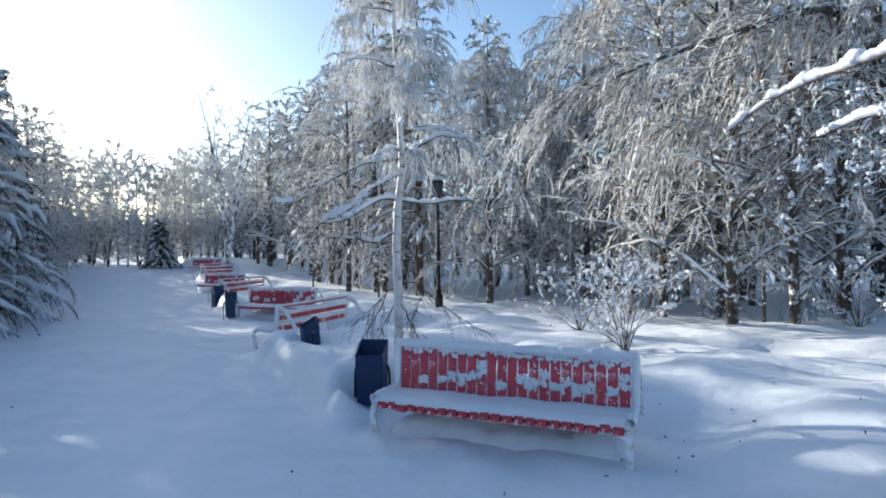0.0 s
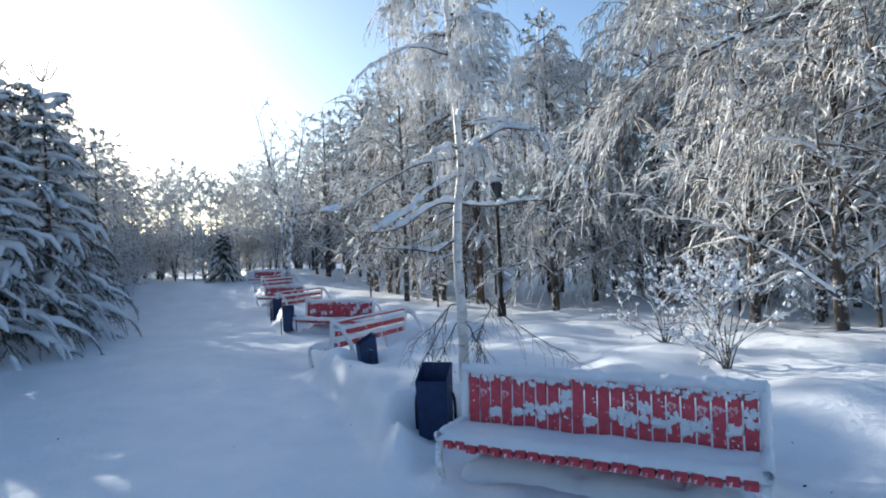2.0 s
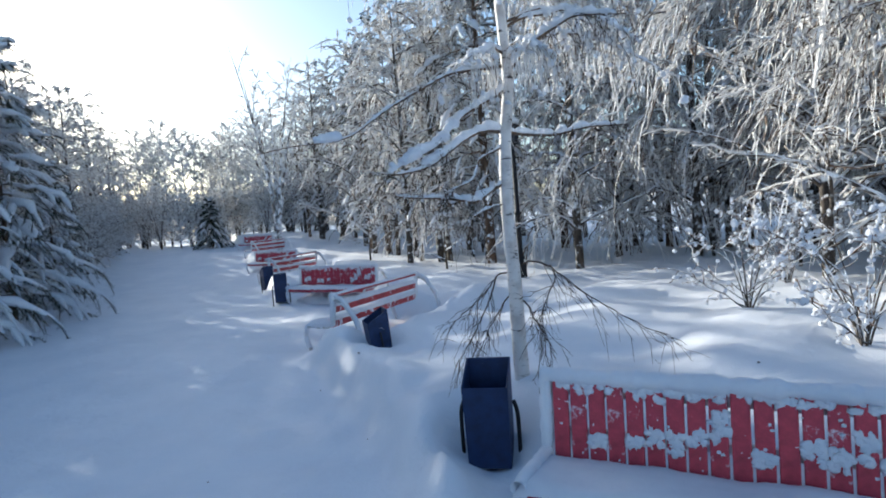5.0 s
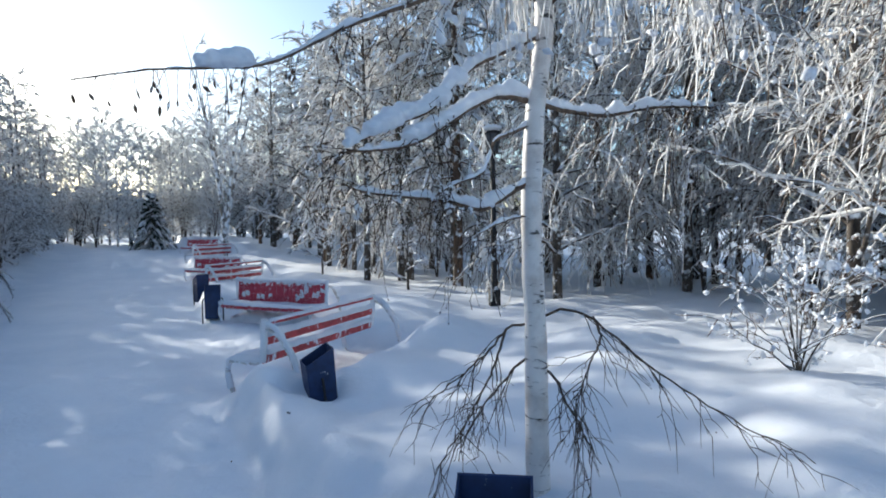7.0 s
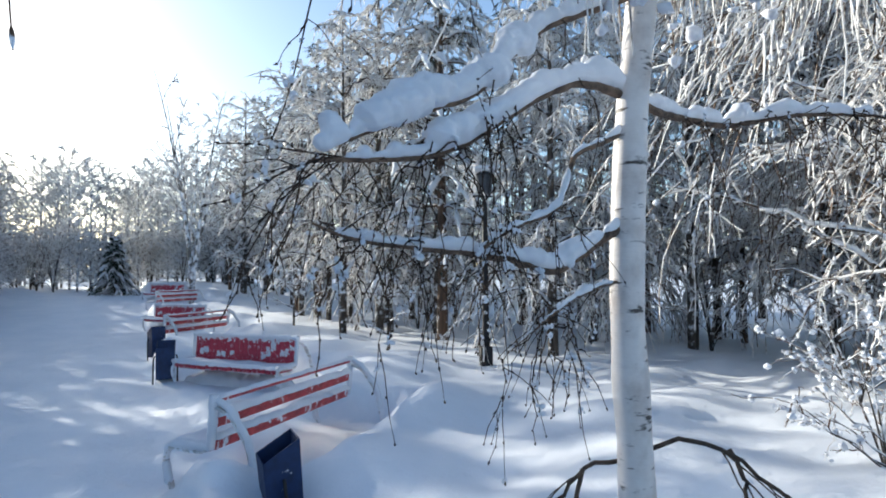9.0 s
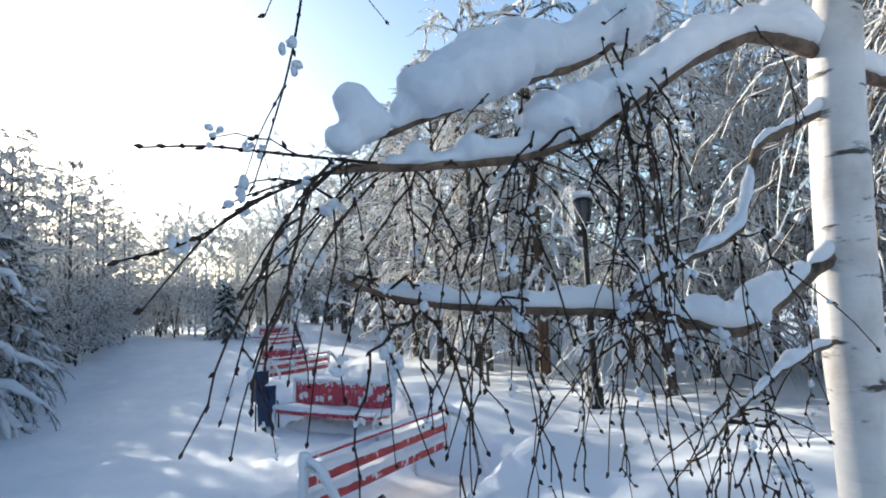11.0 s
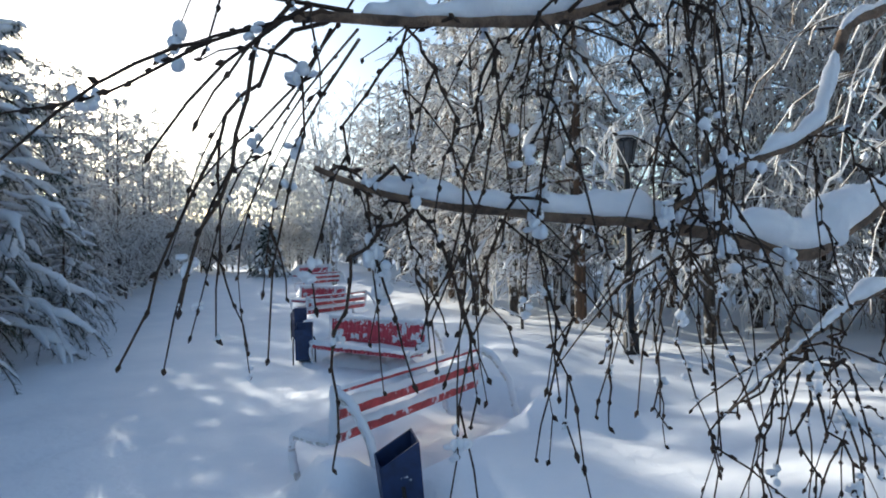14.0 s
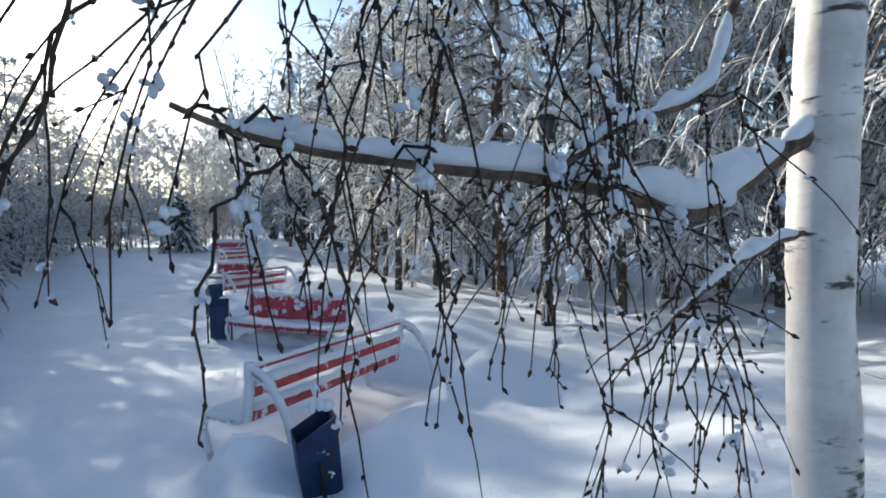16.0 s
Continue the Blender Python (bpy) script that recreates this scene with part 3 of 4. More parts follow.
        o = np.array([math.cos(a), math.sin(a), 0])
        if o[1] < -0.2 and z < 3.6:
            L *= 0.45
        t = np.linspace(0, 1, 10)[:, None]
        l = p0 + o * L * t + np.array([0, 0, 1.0]) * L * (0.55 * t - 0.75 * t * t)
        l[1:] += rng.normal(0, 0.012, (9, 3))
        up.tubes(l[None], np.linspace(0.012, 0.003, 10)[None], 6)
        snow_on(usnow, l[1:], np.array([0.014, 0.026, 0.02, 0.012]) * rng.uniform(0.7, 1.2), rng, 0.8, m=6)
        st = along(l, rng.uniform(0.2, 1.0, 30))
        tw2.append(hanging(rng, st, (0.14, 0.50), o * 0.2, 6))
    tw2 = np.concatenate(tw2)
    up.make("crown_limb", BRANCH, tree, kind="stuff")
    cr = Soup()
    cr.tubes(tw2, np.linspace(1, 0.5, 6)[None] * rng.uniform(0.003, 0.006, (len(tw2), 1)), 4)
    st = tw2[:, rng.integers(1, 5)]
    cr.tubes(hanging(rng, st, (0.10, 0.35), (0, 0, 0), 4), np.linspace(1, 0.5, 4)[None] * rng.uniform(0.0025, 0.005, (len(st), 1)), 3)
    cr.make("crown", TWIG, tree, "rime-coated hanging twigs", kind="stuff")
    b = tw2.reshape(-1, 3)
    b = b[rng.random(len(b)) < 0.22]
    usnow.blobs(b, rng.uniform(0.008, 0.026, (len(b), 1)) * rng.uniform(0.6, 1.5, (len(b), 3)), rng, 0, 0.25)
    usnow.make("crown_snow", CLUMP, tree, kind="stuff")


hero_birch()


# ---- trees ----
def frosted_tree(name, rng, h, spread, clear, r0, limbs, seconds, twigs, thick, lift=0.75, droop=0.9, sides=3, stems=1, mat=None, bark=None, snow=0.25, label="", lean=(0, 0), flare=1.0, lump=1.0, light=False):
    """A rime-covered broadleaf tree: trunk, limbs, hanging twigs, caught snow."""
    tree = thing(name, pose(0, 0, 0), label, "tree")
    wood, limb, crown, white = Soup(), Soup(), Soup(), Soup()
    allsec = []
    for sidx in range(stems):
        a0 = sidx * 6.28 / max(stems, 1) + rng.uniform(0, 1)
        off = 0 if stems == 1 else rng.uniform(0.10, 0.26) * flare
        t = np.linspace(0, 1, 14)[:, None]
        top = np.array([math.cos(a0) * off * h + lean[0], math.sin(a0) * off * h + lean[1], h * (1 if stems == 1 else rng.uniform(0.75, 1))])
        tl = top * t * np.array([1, 1, 0]) * (t ** 0.7) + np.array([0, 0, 1.0]) * (top[2] * t - 0.2 * (1 - t))
        tl[1:] += (rng.normal(0, 0.012, (13, 3)) * h * 0.1).cumsum(axis=0)
        rr = r0 * (1 - t[:, 0]) ** 0.8 * (1.0 if stems == 1 else 0.6) + (0.008 if stems == 1 else 0.003)
        wood.tubes(tl[None], rr[None], 8)
        nl = max(limbs // stems, 3)
        f = np.sort(rng.uniform(clear, 0.97, nl))
        P0 = along(tl, f)
        az = np.arange(nl) * 2.4 + rng.uniform(0, 6.28)
        L = spread * (0.25 + 0.95 * (1 - f) ** 0.55) * rng.uniform(0.65, 1.15, nl)
        o = np.stack([np.cos(az), np.sin(az), np.zeros(nl)], 1)
        k = np.linspace(0, 1, 7)[None, :, None]
        l = P0[:, None] + o[:, None] * L[:, None, None] * k + np.array([0, 0, 1.0]) * L[:, None, None] * (lift * k - droop * 0.75 * k * k)
        l[:, 1:] += rng.normal(0, 0.035, (nl, 6, 3)) * L[:, None, None] * 0.5
        lr = ((0.012 if stems == 1 else 0.006) + 0.30 * np.interp(f, t[:, 0], rr))[:, None] * np.linspace(1, 0.25, 7)[None]
        limb.tubes(l, lr, 5)
        white.tubes(l + np.array([0, 0, 1.0]) * lr[..., None] * 0.7, lr * rng.uniform(0.6, 1.3, lr.shape), 5)
        # secondary branches
        src = np.repeat(np.arange(nl), seconds)
        fr = rng.uniform(0.15, 1.0, len(src))
        i0 = np.minimum((fr * 6).astype(int), 5)
        w = (fr * 6 - i0)[:, None]
        st = l[src, i0] * (1 - w) + l[src, i0 + 1] * w
        d = unit(unit(l[src, i0 + 1] - l[src, i0]) + rng.normal(0, 0.6, (len(src), 3)) + np.array([0, 0, 0.15 - 0.3 * droop]))
        L2 = (L[src] * rng.uniform(0.22, 0.5, len(src)))[:, None, None]
        k = np.linspace(0, 1, 5)[None, :, None]
        s2 = st[:, None] + d[:, None] * k * L2 - np.array([0, 0, 1.0]) * k * k * L2 * 0.45 * droop
        s2[:, 1:] += rng.normal(0, 0.03, (len(src), 4, 3)) * L2
        crown.tubes(s2, np.linspace(1, 0.5, 5)[None] * rng.uniform(1.2, 2.0, (len(src), 1)) * thick, sides if light else sides + 1)
        allsec.append(s2)
    s2 = np.concatenate(allsec)
    src = np.repeat(np.arange(len(s2)), twigs)
    i0 = rng.integers(0, 4, len(src))
    w = rng.random((len(src), 1))
    st = s2[src, i0] * (1 - w) + s2[src, i0 + 1] * w
    az = rng.uniform(0, 6.28, len(src))
    d = np.stack([np.cos(az), np.sin(az), rng.normal(0.2, 0.5, len(src))], 1) * 0.55 + unit(s2[src, i0 + 1] - s2[src, i0]) * 0.6
    L = rng.uniform(0.12, 0.42, len(src))[:, None, None] * spread * 0.4
    kn = 3 if light else 4
    k = np.linspace(0, 1, kn)[None, :, None]
    t3 = st[:, None] + d[:, None] * k * L - np.array([0, 0, 1.0]) * k ** 1.6 * L * 0.9 * droop
    t3[:, 1:] += rng.normal(0, 0.10, (len(src), kn - 1, 3)) * L
    crown.tubes(t3, np.linspace(1, 0.45, kn)[None] * rng.uniform(0.6, 1.25, (len(src), 1)) * thick, sides)
    pts = np.concatenate([s2[:, 1:].reshape(-1, 3), t3[:, 1:3].reshape(-1, 3)])
    pts = pts[rng.random(len(pts)) < snow]
    white.blobs(pts, rng.uniform(1.0, 3.4, (len(pts), 1)) * thick * lump * rng.uniform(0.6, 1.5, (len(pts), 3)), rng, 0 if lump > 1 else 3, 0.25)
    wood.make("trunk", bark or BARK, tree, kind="stuff" if stems > 1 else "")
    limb.make("limb", bark or BARK, tree, kind="stuff")
    crown.make("crown", mat or TWIG_FAR, tree, "rime-coated twigs", kind="stuff")
    white.make("snow_load", CLUMP, tree, "snow caught on the branches", smooth=False, kind="stuff")
    return tree


def conifer(name, rng, h, base_w, clear, boughs, shoots, needles, droop, snow, label, r0=0.08, power=0.75, candle=True, pad_r=0.05, bough_snow=0.5, blade=0.0055):
    """A young conifer: whorls of boughs with needles and thick snow pads."""
    tree = thing(name, pose(0, 0, 0), label, "tree")
    wood, limb, green, white = Soup(), Soup(), Soup(), Soup()
    tl = np.stack([rng.normal(0, 0.02, 12).cumsum() * 0.3, rng.normal(0, 0.02, 12).cumsum() * 0.3, np.linspace(-0.2, h, 12)], 1)
    wood.tubes(tl[None], np.linspace(r0, 0.012, 12)[None], 8)
    f = np.linspace(clear, 0.90 if candle else 0.985, boughs) ** 0.9
    f = np.clip(f + rng.normal(0, 0.008, boughs), clear, 0.99)
    az = np.arange(boughs) * 2.4 + rng.normal(0, 0.3, boughs)
    L = base_w * ((1 - f) ** power * 0.95 + 0.07) * rng.uniform(0.75, 1.15, boughs)
    P0 = along(tl, f)
    o = np.stack([np.cos(az), np.sin(az), np.zeros(boughs)], 1)
    rise = np.interp(f, [0, 0.5, 0.75, 0.92, 1], [-0.05, 0.05, 0.2, 0.7, 1.6])
    k = np.linspace(0, 1, 8)[None, :, None]
    l = P0[:, None] + o[:, None] * L[:, None, None] * k + np.array([0, 0, 1.0]) * (L * 1.0)[:, None, None] * (rise[:, None, None] * k - droop * (1 - f)[:, None, None] ** 0.4 * k * k)
    l[:, 1:] += rng.normal(0, 0.02, (boughs, 7, 3)) * L[:, None, None]
    limb.tubes(l, np.linspace(0.022, 0.006, 8)[None] * np.ones((boughs, 1)), 5)
    src = np.repeat(np.arange(boughs), shoots)
    fr = np.tile(np.linspace(0.25, 1.0, shoots), boughs)
    i0 = np.minimum((fr * 7).astype(int), 6)
    w = (fr * 7 - i0)[:, None]
    st = l[src, i0] * (1 - w) + l[src, i0 + 1] * w
    fwd = unit(l[src, i0 + 1] - l[src, i0])
    sd = unit(np.cross(fwd, np.array([0, 0, 1.0]))) * np.where(np.arange(len(src)) % 2 == 0, 1, -1)[:, None]
    d = unit(fwd * 0.9 + sd * rng.uniform(0.3, 1.0, (len(src), 1)) + rng.normal(0, 0.15, (len(src), 3)))
    L2 = (L[src] * 0.34 * (1.15 - 0.6 * fr) + 0.10)[:, None, None]
    k = np.linspace(0, 1, 5)[None, :, None]
    s2 = st[:, None] + d[:, None] * k * L2 - np.array([0, 0, 1.0]) * k * k * L2 * (0.35 + 0.5 * droop)
    limb.tubes(s2, np.full((len(src), 5), 0.006), 3)
    # needles in tufts round each shoot
    q = rng.random((len(src), needles))
    j = np.minimum((q * 4).astype(int), 3)
    rows = np.arange(len(src))[:, None]
    ww = (q * 4 - j)[..., None]
    nb = (s2[rows, j] * (1 - ww) + s2[rows, j + 1] * ww).reshape(-1, 3)
    fw = unit((s2[rows, j + 1] - s2[rows, j])).reshape(-1, 3)
    way = unit(fw * 0.8 + rng.normal(0, 0.65, fw.shape)) * rng.uniform(0.07, 0.17, (len(fw), 1))
    green.needles(nb, way, blade)
    # snow pads on top
    pad = rng.random(len(src)) < snow
    sp = s2[pad] + np.array([0, 0, 0.03])
    sr = rng.uniform(0.025, 0.075, (len(sp), 1)) * np.array([[0.5, 1.1, 1.3, 1.1, 0.35]]) * rng.uniform(0.6, 1.25, (len(sp), 5))
    white.tubes(sp, sr, 6)
    bsel = rng.random(boughs) < bough_snow
    nb = int(bsel.sum())
    flat = Soup()
    flat.tubes(l[bsel] * np.array([1, 1, 2.2]) + np.array([0, 0, 0.06]), pad_r * np.array([[0.3, 0.6, 0.9, 1.1, 1.2, 1.2, 1.0, 0.5]]) * rng.uniform(0.55, 1.35, (nb, 8)), 7)
    if flat.n:
        white.add(np.concatenate(flat.v) * np.array([1, 1, 1 / 2.2]), np.array(flat.f))
    if candle:
        for a in range(5):
            aa = a * 1.26
            e = np.array([[0, 0, h - 0.25], [0.22 * math.cos(aa), 0.22 * math.sin(aa), h - 0.12], [0.38 * math.cos(aa), 0.38 * math.sin(aa), h + 0.22]]) + tl[-1] * np.array([1, 1, 0])
            ee = resample(e, 6)
            limb.tubes(ee[None], np.full((1, 6), 0.012), 5)
            nb = along(ee, rng.uniform(0.3, 1, 60))
            green.needles(nb, unit(rng.normal(0, 0.6, (60, 3)) + unit(e[2] - e[0])) * 0.09, 0.0055)
            white.tubes(ee[None] + np.array([0, 0, 0.015]), np.full((1, 6), 0.018), 5)
    wood.make("trunk", PINE_BARK, tree)
    limb.make("bough", PINE_BARK, tree, kind="stuff")
    green.make("needle_crown", NEEDLE, tree, "dark green rimed needles", smooth=False, kind="stuff")
    white.make("snow_load", CLUMP, tree, "thick snow pads on the boughs", kind="stuff")
    return tree


def plant(proto, spots, rng, group, smin=0.85, smax=1.15):
    """Sets the prototype at the first spot and copies at the others; spots may carry a size."""
    used = False
    for x, y, *rest in spots:
        s = rest[0] if rest else rng.uniform(smin, smax)
        m = on_ground(x, y, rng.uniform(0, 360), 0.05) @ Matrix.Diagonal((s, s, s * rng.uniform(0.93, 1.07), 1))
        if not used:
            proto.matrix_basis, used = m, True
            tagged(proto, group=group)
        else:
            c = copy_thing(proto, Matrix.Identity(4))
            c.matrix_basis = m


R = np.random.default_rng(11)
# weeping birches, right-hand wood
near_a = frosted_tree("weeping_birch", np.random.default_rng(1), 8.5, 2.3, 0.14, 0.10, 44, 7, 8, 0.0115, 0.8, 1.1, snow=0.22, label="tall rime-covered birch with drooping twigs standing in snow", mat=TWIG)
near_b = frosted_tree("weeping_birch", np.random.default_rng(2), 7.5, 2.6, 0.12, 0.09, 42, 7, 8, 0.012, 0.65, 1.15, snow=0.14, label="broad rime-covered birch with drooping twigs standing in snow", mat=TWIG_SHADED)
far_a = frosted_tree("woodland_birch", np.random.default_rng(3), 8.5, 1.9, 0.08, 0.09, 32, 5, 8, 0.018, 0.85, 0.75, snow=0.09, lump=0.6, light=True, label="slender frosted birch among the park trees")
far_b = frosted_tree("woodland_birch", np.random.default_rng(4), 7.2, 2.3, 0.06, 0.09, 32, 5, 8, 0.018, 0.9, 0.45, snow=0.10, lump=0.6, light=True, label="bushy frosted tree among the park trees")
far_d = frosted_tree("distant_birch", np.random.default_rng(14), 8.0, 2.2, 0.04, 0.07, 30, 5, 7, 0.028, 1.15, 0.22, snow=0.04, lump=0.6, light=True, label="frosted tree in haze-paled colours at the far end of the path", mat=TWIG_HAZY, bark=BARK_HAZY)
far_c = frosted_tree("upright_maple", np.random.default_rng(6), 8.0, 1.3, 0.2, 0.12, 40, 5, 3, 0.012, 1.6, 0.5, stems=6, snow=0.05, bark=BARK_HAZY, label="many-stemmed upright tree with pale frosted stems")
shrub_a = frosted_tree("tall_shrub", np.random.default_rng(7), 3.2, 1.5, 0.08, 0.04, 16, 5, 7, 0.013, 1.0, 0.6, stems=4, snow=0.10, lump=0.7, light=True, label="frosted leafless shrub under the trees")
plant(near_a, [(2.2, 15.6, 1.0), (-0.3, 15.2, 0.9), (6.6, 17.5, 1.05), (-2.9, 18.2, 1.05), (11.4, 11.8, 1.0)], R, "weeping birches")
plant(near_b, [(4.4, 15.4, 1.05), (0.6, 17.3, 1.0), (5.6, 13.6, 0.8), (9.6, 16.8, 1.1), (-4.9, 21.0, 1.0)], R, "weeping birches")
spots_a, spots_b, spots_d = [], [], []
for i in range(54):
    s, u = R.uniform(4, 42), R.uniform(0, 1)
    u = 9.5 + 13 * u ** 1.2 if s < 16 else 6.0 + 14 * u ** 1.2
    x, y = ALONG * s + ACROSS * u
    (spots_a if i % 2 else spots_b).append((x, y))
for i in range(40):
    s = 13 + 27 * (i + R.random()) / 40
    u = -R.uniform(4.0, 6.0) if i % 2 else -R.uniform(6, 14)
    x, y = ALONG * s + ACROSS * u
    (spots_a if i % 2 else spots_b).append((x, y, R.uniform(0.7, 1.0)))
# added birches, mostly out of view, that cast shade over the right bank
for i in range(14):
    x, y = ALONG * R.uniform(1, 18) + ACROSS * -R.uniform(6.5, 12)
    (spots_a if i % 2 else spots_b).append((x, y, R.uniform(0.6, 0.8)))
for i in range(64):
    s, u = R.uniform(41, 58), R.uniform(-16, 9)
    x, y = ALONG * s + ACROSS * u
    spots_d.append((x, y, R.uniform(0.7, 1.05)))
plant(far_a, spots_a, R, "woodland birches")
plant(far_b, spots_b, R, "woodland birches")
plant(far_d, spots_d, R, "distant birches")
plant(far_c, [(-14.9, 27.4, 1.2), (-14.5, 35.0, 0.9)], R, "upright trees")
spots = []
for i in range(80):
    s = 15 + 26 * (i + R.random()) / 80
    x, y = ALONG * s + ACROSS * -R.uniform(3.5, 6.0)
    spots.append((x, y, R.uniform(0.55, 1.25)))
for i in range(40):
    x, y = ALONG * R.uniform(9, 45) + ACROSS * R.uniform(8.5, 15)
    spots.append((x, y, R.uniform(0.4, 0.9)))
for i in range(70):
    x, y = ALONG * R.uniform(41, 50) + ACROSS * R.uniform(-14, 8)
    spots.append((x, y, R.uniform(0.8, 1.4)))
plant(shrub_a, spots, R, "undergrowth shrubs")

pine = conifer("young_pine", np.random.default_rng(8), 7.2, 2.15, 0.10, 66, 11, 52, 0.42, 0.30, "young snow-laden pine with drooping boughs beside the path", pad_r=0.14, bough_snow=0.72)
plant(pine, [(-12.2, 11.7, 0.875), (-10.9, 9.2, 0.86), (-13.9, 14.3, 0.55)], R, "young pines by the path")
# mostly unseen pines, added to keep low sun off path and bank
shade_pines = conifer("young_pine", np.random.default_rng(18), 7.2, 2.2, 0.08, 46, 7, 18, 0.40, 0.12, "snow-laden young pine added mostly out of view to shade the path", pad_r=0.13, bough_snow=0.6, blade=0.014)
plant(shade_pines, [(-10.6, 5.9, 1.0), (-9.4, 2.2, 1.0), (-15.2, 9.0, 1.05), (-7.4, -2.2, 1.0), (-14.2, 5.0, 1.05), (-13.6, 7.4, 1.0), (-13.0, 9.8, 1.0), (-14.6, 11.4, 1.0), (-16.2, 13.6, 1.0), (-12.4, 3.4, 1.0), (-17.5, 11.5, 1.1), (-11.5, 0.8, 1.0), (-8.6, -0.4, 1.0)], R, "young pines by the path")
dark = conifer("tall_pine", np.random.default_rng(9), 9.0, 2.0, 0.18, 58, 6, 16, 0.45, 0.30, "tall frosted pine among the birches", r0=0.13, power=0.5, candle=False, blade=0.013)
plant(dark, [(-2.6, 17.0, 1.05), (-7.5, 22.6, 1.0), (-8.6, 23.6, 0.95), (-13.0, 30.5, 1.0), (-10.4, 27.5, 0.9), (3.2, 19.5, 1.1), (7.5, 20.5, 1.0), (1.9, 18.3, 0.75), (3.6, 17.2, 0.6), (-0.9, 20.5, 1.0), (-5.6, 24.0, 0.9), (5.0, 17.0, 0.75), (8.6, 17.2, 0.8), (11.2, 16.0, 0.85), (-15.4, 31.5, 0.75)], R, "tall pines")
spruce = conifer("small_spruce", np.random.default_rng(10), 2.75, 1.35, 0.03, 64, 8, 60, 0.55, 0.32, "small snow-dusted spruce at the bend of the path", r0=0.05, power=0.9, candle=False, bough_snow=0.75, blade=0.008)
spruce.matrix_basis = on_ground(-21.2, 30.9)


# ---- shrubs in the right-hand snow ----
bush = frosted_tree("snowy_bush", np.random.default_rng(21), 1.2, 0.85, 0.06, 0.014, 24, 5, 3, 0.0042, 0.8, 0.2, sides=4, stems=7, mat=BUSH_TWIG, snow=0.28, flare=2.3, lump=2.2, label="low leafless bush with lumps of snow on every twig")
plant(bush, [(2.1, 7.1, 0.88), (2.7, 11.2, 0.9), (4.55, 12.2, 0.95), (1.65, 8.75, 0.8), (6.2, 10.4, 0.9)], R, "snowy bushes")
sapling = frosted_tree("snowy_sapling", np.random.default_rng(22), 1.6, 0.8, 0.25, 0.028, 12, 5, 3, 0.005, 0.6, 0.4, sides=4, mat=BUSH_TWIG, snow=0.32, lump=2.0, label="thin sapling with snow on its twigs in the bank")
plant(sapling, [(4.9, 10.8, 1.0), (3.4, 13.0, 0.9), (-3.4, 15.4, 0.9), (-6.4, 18.0, 0.9)], R, "snowy saplings")


# ---- benches ----
def lumpy_cap(x0, x1, y0, y1, z, h, seed, nx=70, ny=9, under=0.012):
    """A rounded, uneven slab of snow over a rectangle."""
    gx, gy = np.meshgrid(np.linspace(0, 1, nx), np.linspace(0, 1, ny))
    X, Y = x0 + (x1 - x0) * gx, y0 + (y1 - y0) * gy
    e = np.minimum(np.minimum(gx, 1 - gx) * (x1 - x0), np.minimum(gy, 1 - gy) * (y1 - y0))
    prof = np.sqrt(np.clip(1 - (1 - np.clip(e / (h * 1.1), 0, 1)) ** 2, 0, 1))
    Z = z + prof * h * (0.9 + 0.22 * lumps(X, Y, 0.16, seed) + 0.10 * lumps(X, Y, 0.05, seed + 1))
    Yw = Y + 0.012 * lumps(X, Y * 0, 0.07, seed + 2) * (1 - np.clip(e / 0.05, 0, 1))
    top = np.stack([X, Yw, Z], -1).reshape(-1, 3)
    low = np.stack([X, Yw, np.full_like(Z, z - under)], -1).reshape(-1, 3)
    i = np.arange(nx * ny).reshape(ny, nx)
    f = np.stack([i[:-1, :-1], i[:-1, 1:], i[1:, 1:], i[1:, :-1]], -1).reshape(-1, 4)
    n = nx * ny
    ring = np.concatenate([i[0, :], i[1:, -1], i[-1, ::-1][1:], i[::-1, 0][1:-1]])
    r2 = np.roll(ring, -1)
    side = np.stack([r2, ring, ring + n, r2 + n], -1)
    return np.concatenate([top, low]), np.concatenate([f, f[:, ::-1] + n, side])


def bent_bar(line, w, t, mat, name, parent, label=""):
    """A flat steel bar, w wide across the bench and t thick, along a bend in the y-z plane."""
    l = smooth_line(line, 22)
    d = unit(np.gradient(l, axis=0))
    nrm = np.stack([np.zeros(22), -d[:, 2], d[:, 1]], 1)
    ax = np.array([1.0, 0, 0])
    v = np.stack([l + ax * w / 2 + nrm * t / 2, l - ax * w / 2 + nrm * t / 2, l - ax * w / 2 - nrm * t / 2, l + ax * w / 2 - nrm * t / 2], 1).reshape(-1, 3)
    f = [[4 * k + j, 4 * k + (j + 1) % 4, 4 * k + 4 + (j + 1) % 4, 4 * k + 4 + j] for k in range(21) for j in range(4)] + [[0, 1, 2, 3], [87, 86, 85, 84]]
    return mesh_object(name, v, f, mat, parent, label, smooth=False)


def side_frame(bench, x):
    bent_bar([(x, 0.02, 0.34), (x, -0.03, 0.30), (x, -0.035, 0.18), (x, 0.03, 0.02), (x, 0.10, -0.12)], 0.05, 0.022, WHITE, "front_leg", bench)
    bent_bar([(x, 0.0, 0.345), (x, 0.2, 0.335), (x, 0.38, 0.33), (x, 0.42, 0.42), (x, 0.455, 0.76)], 0.05, 0.022, WHITE, "side_frame", bench)
    bent_bar([(x, 0.45, 0.70), (x, 0.60, 0.66), (x, 0.78, 0.42), (x, 0.86, 0.05), (x, 0.88, -0.12)], 0.05, 0.022, WHITE, "rear_leg", bench, "curved rear leg furred with rime")


def facing_bench(label, seed):
    """Upright slats on the back, crosswise slats on the seat, caked snow."""
    rng = np.random.default_rng(seed)
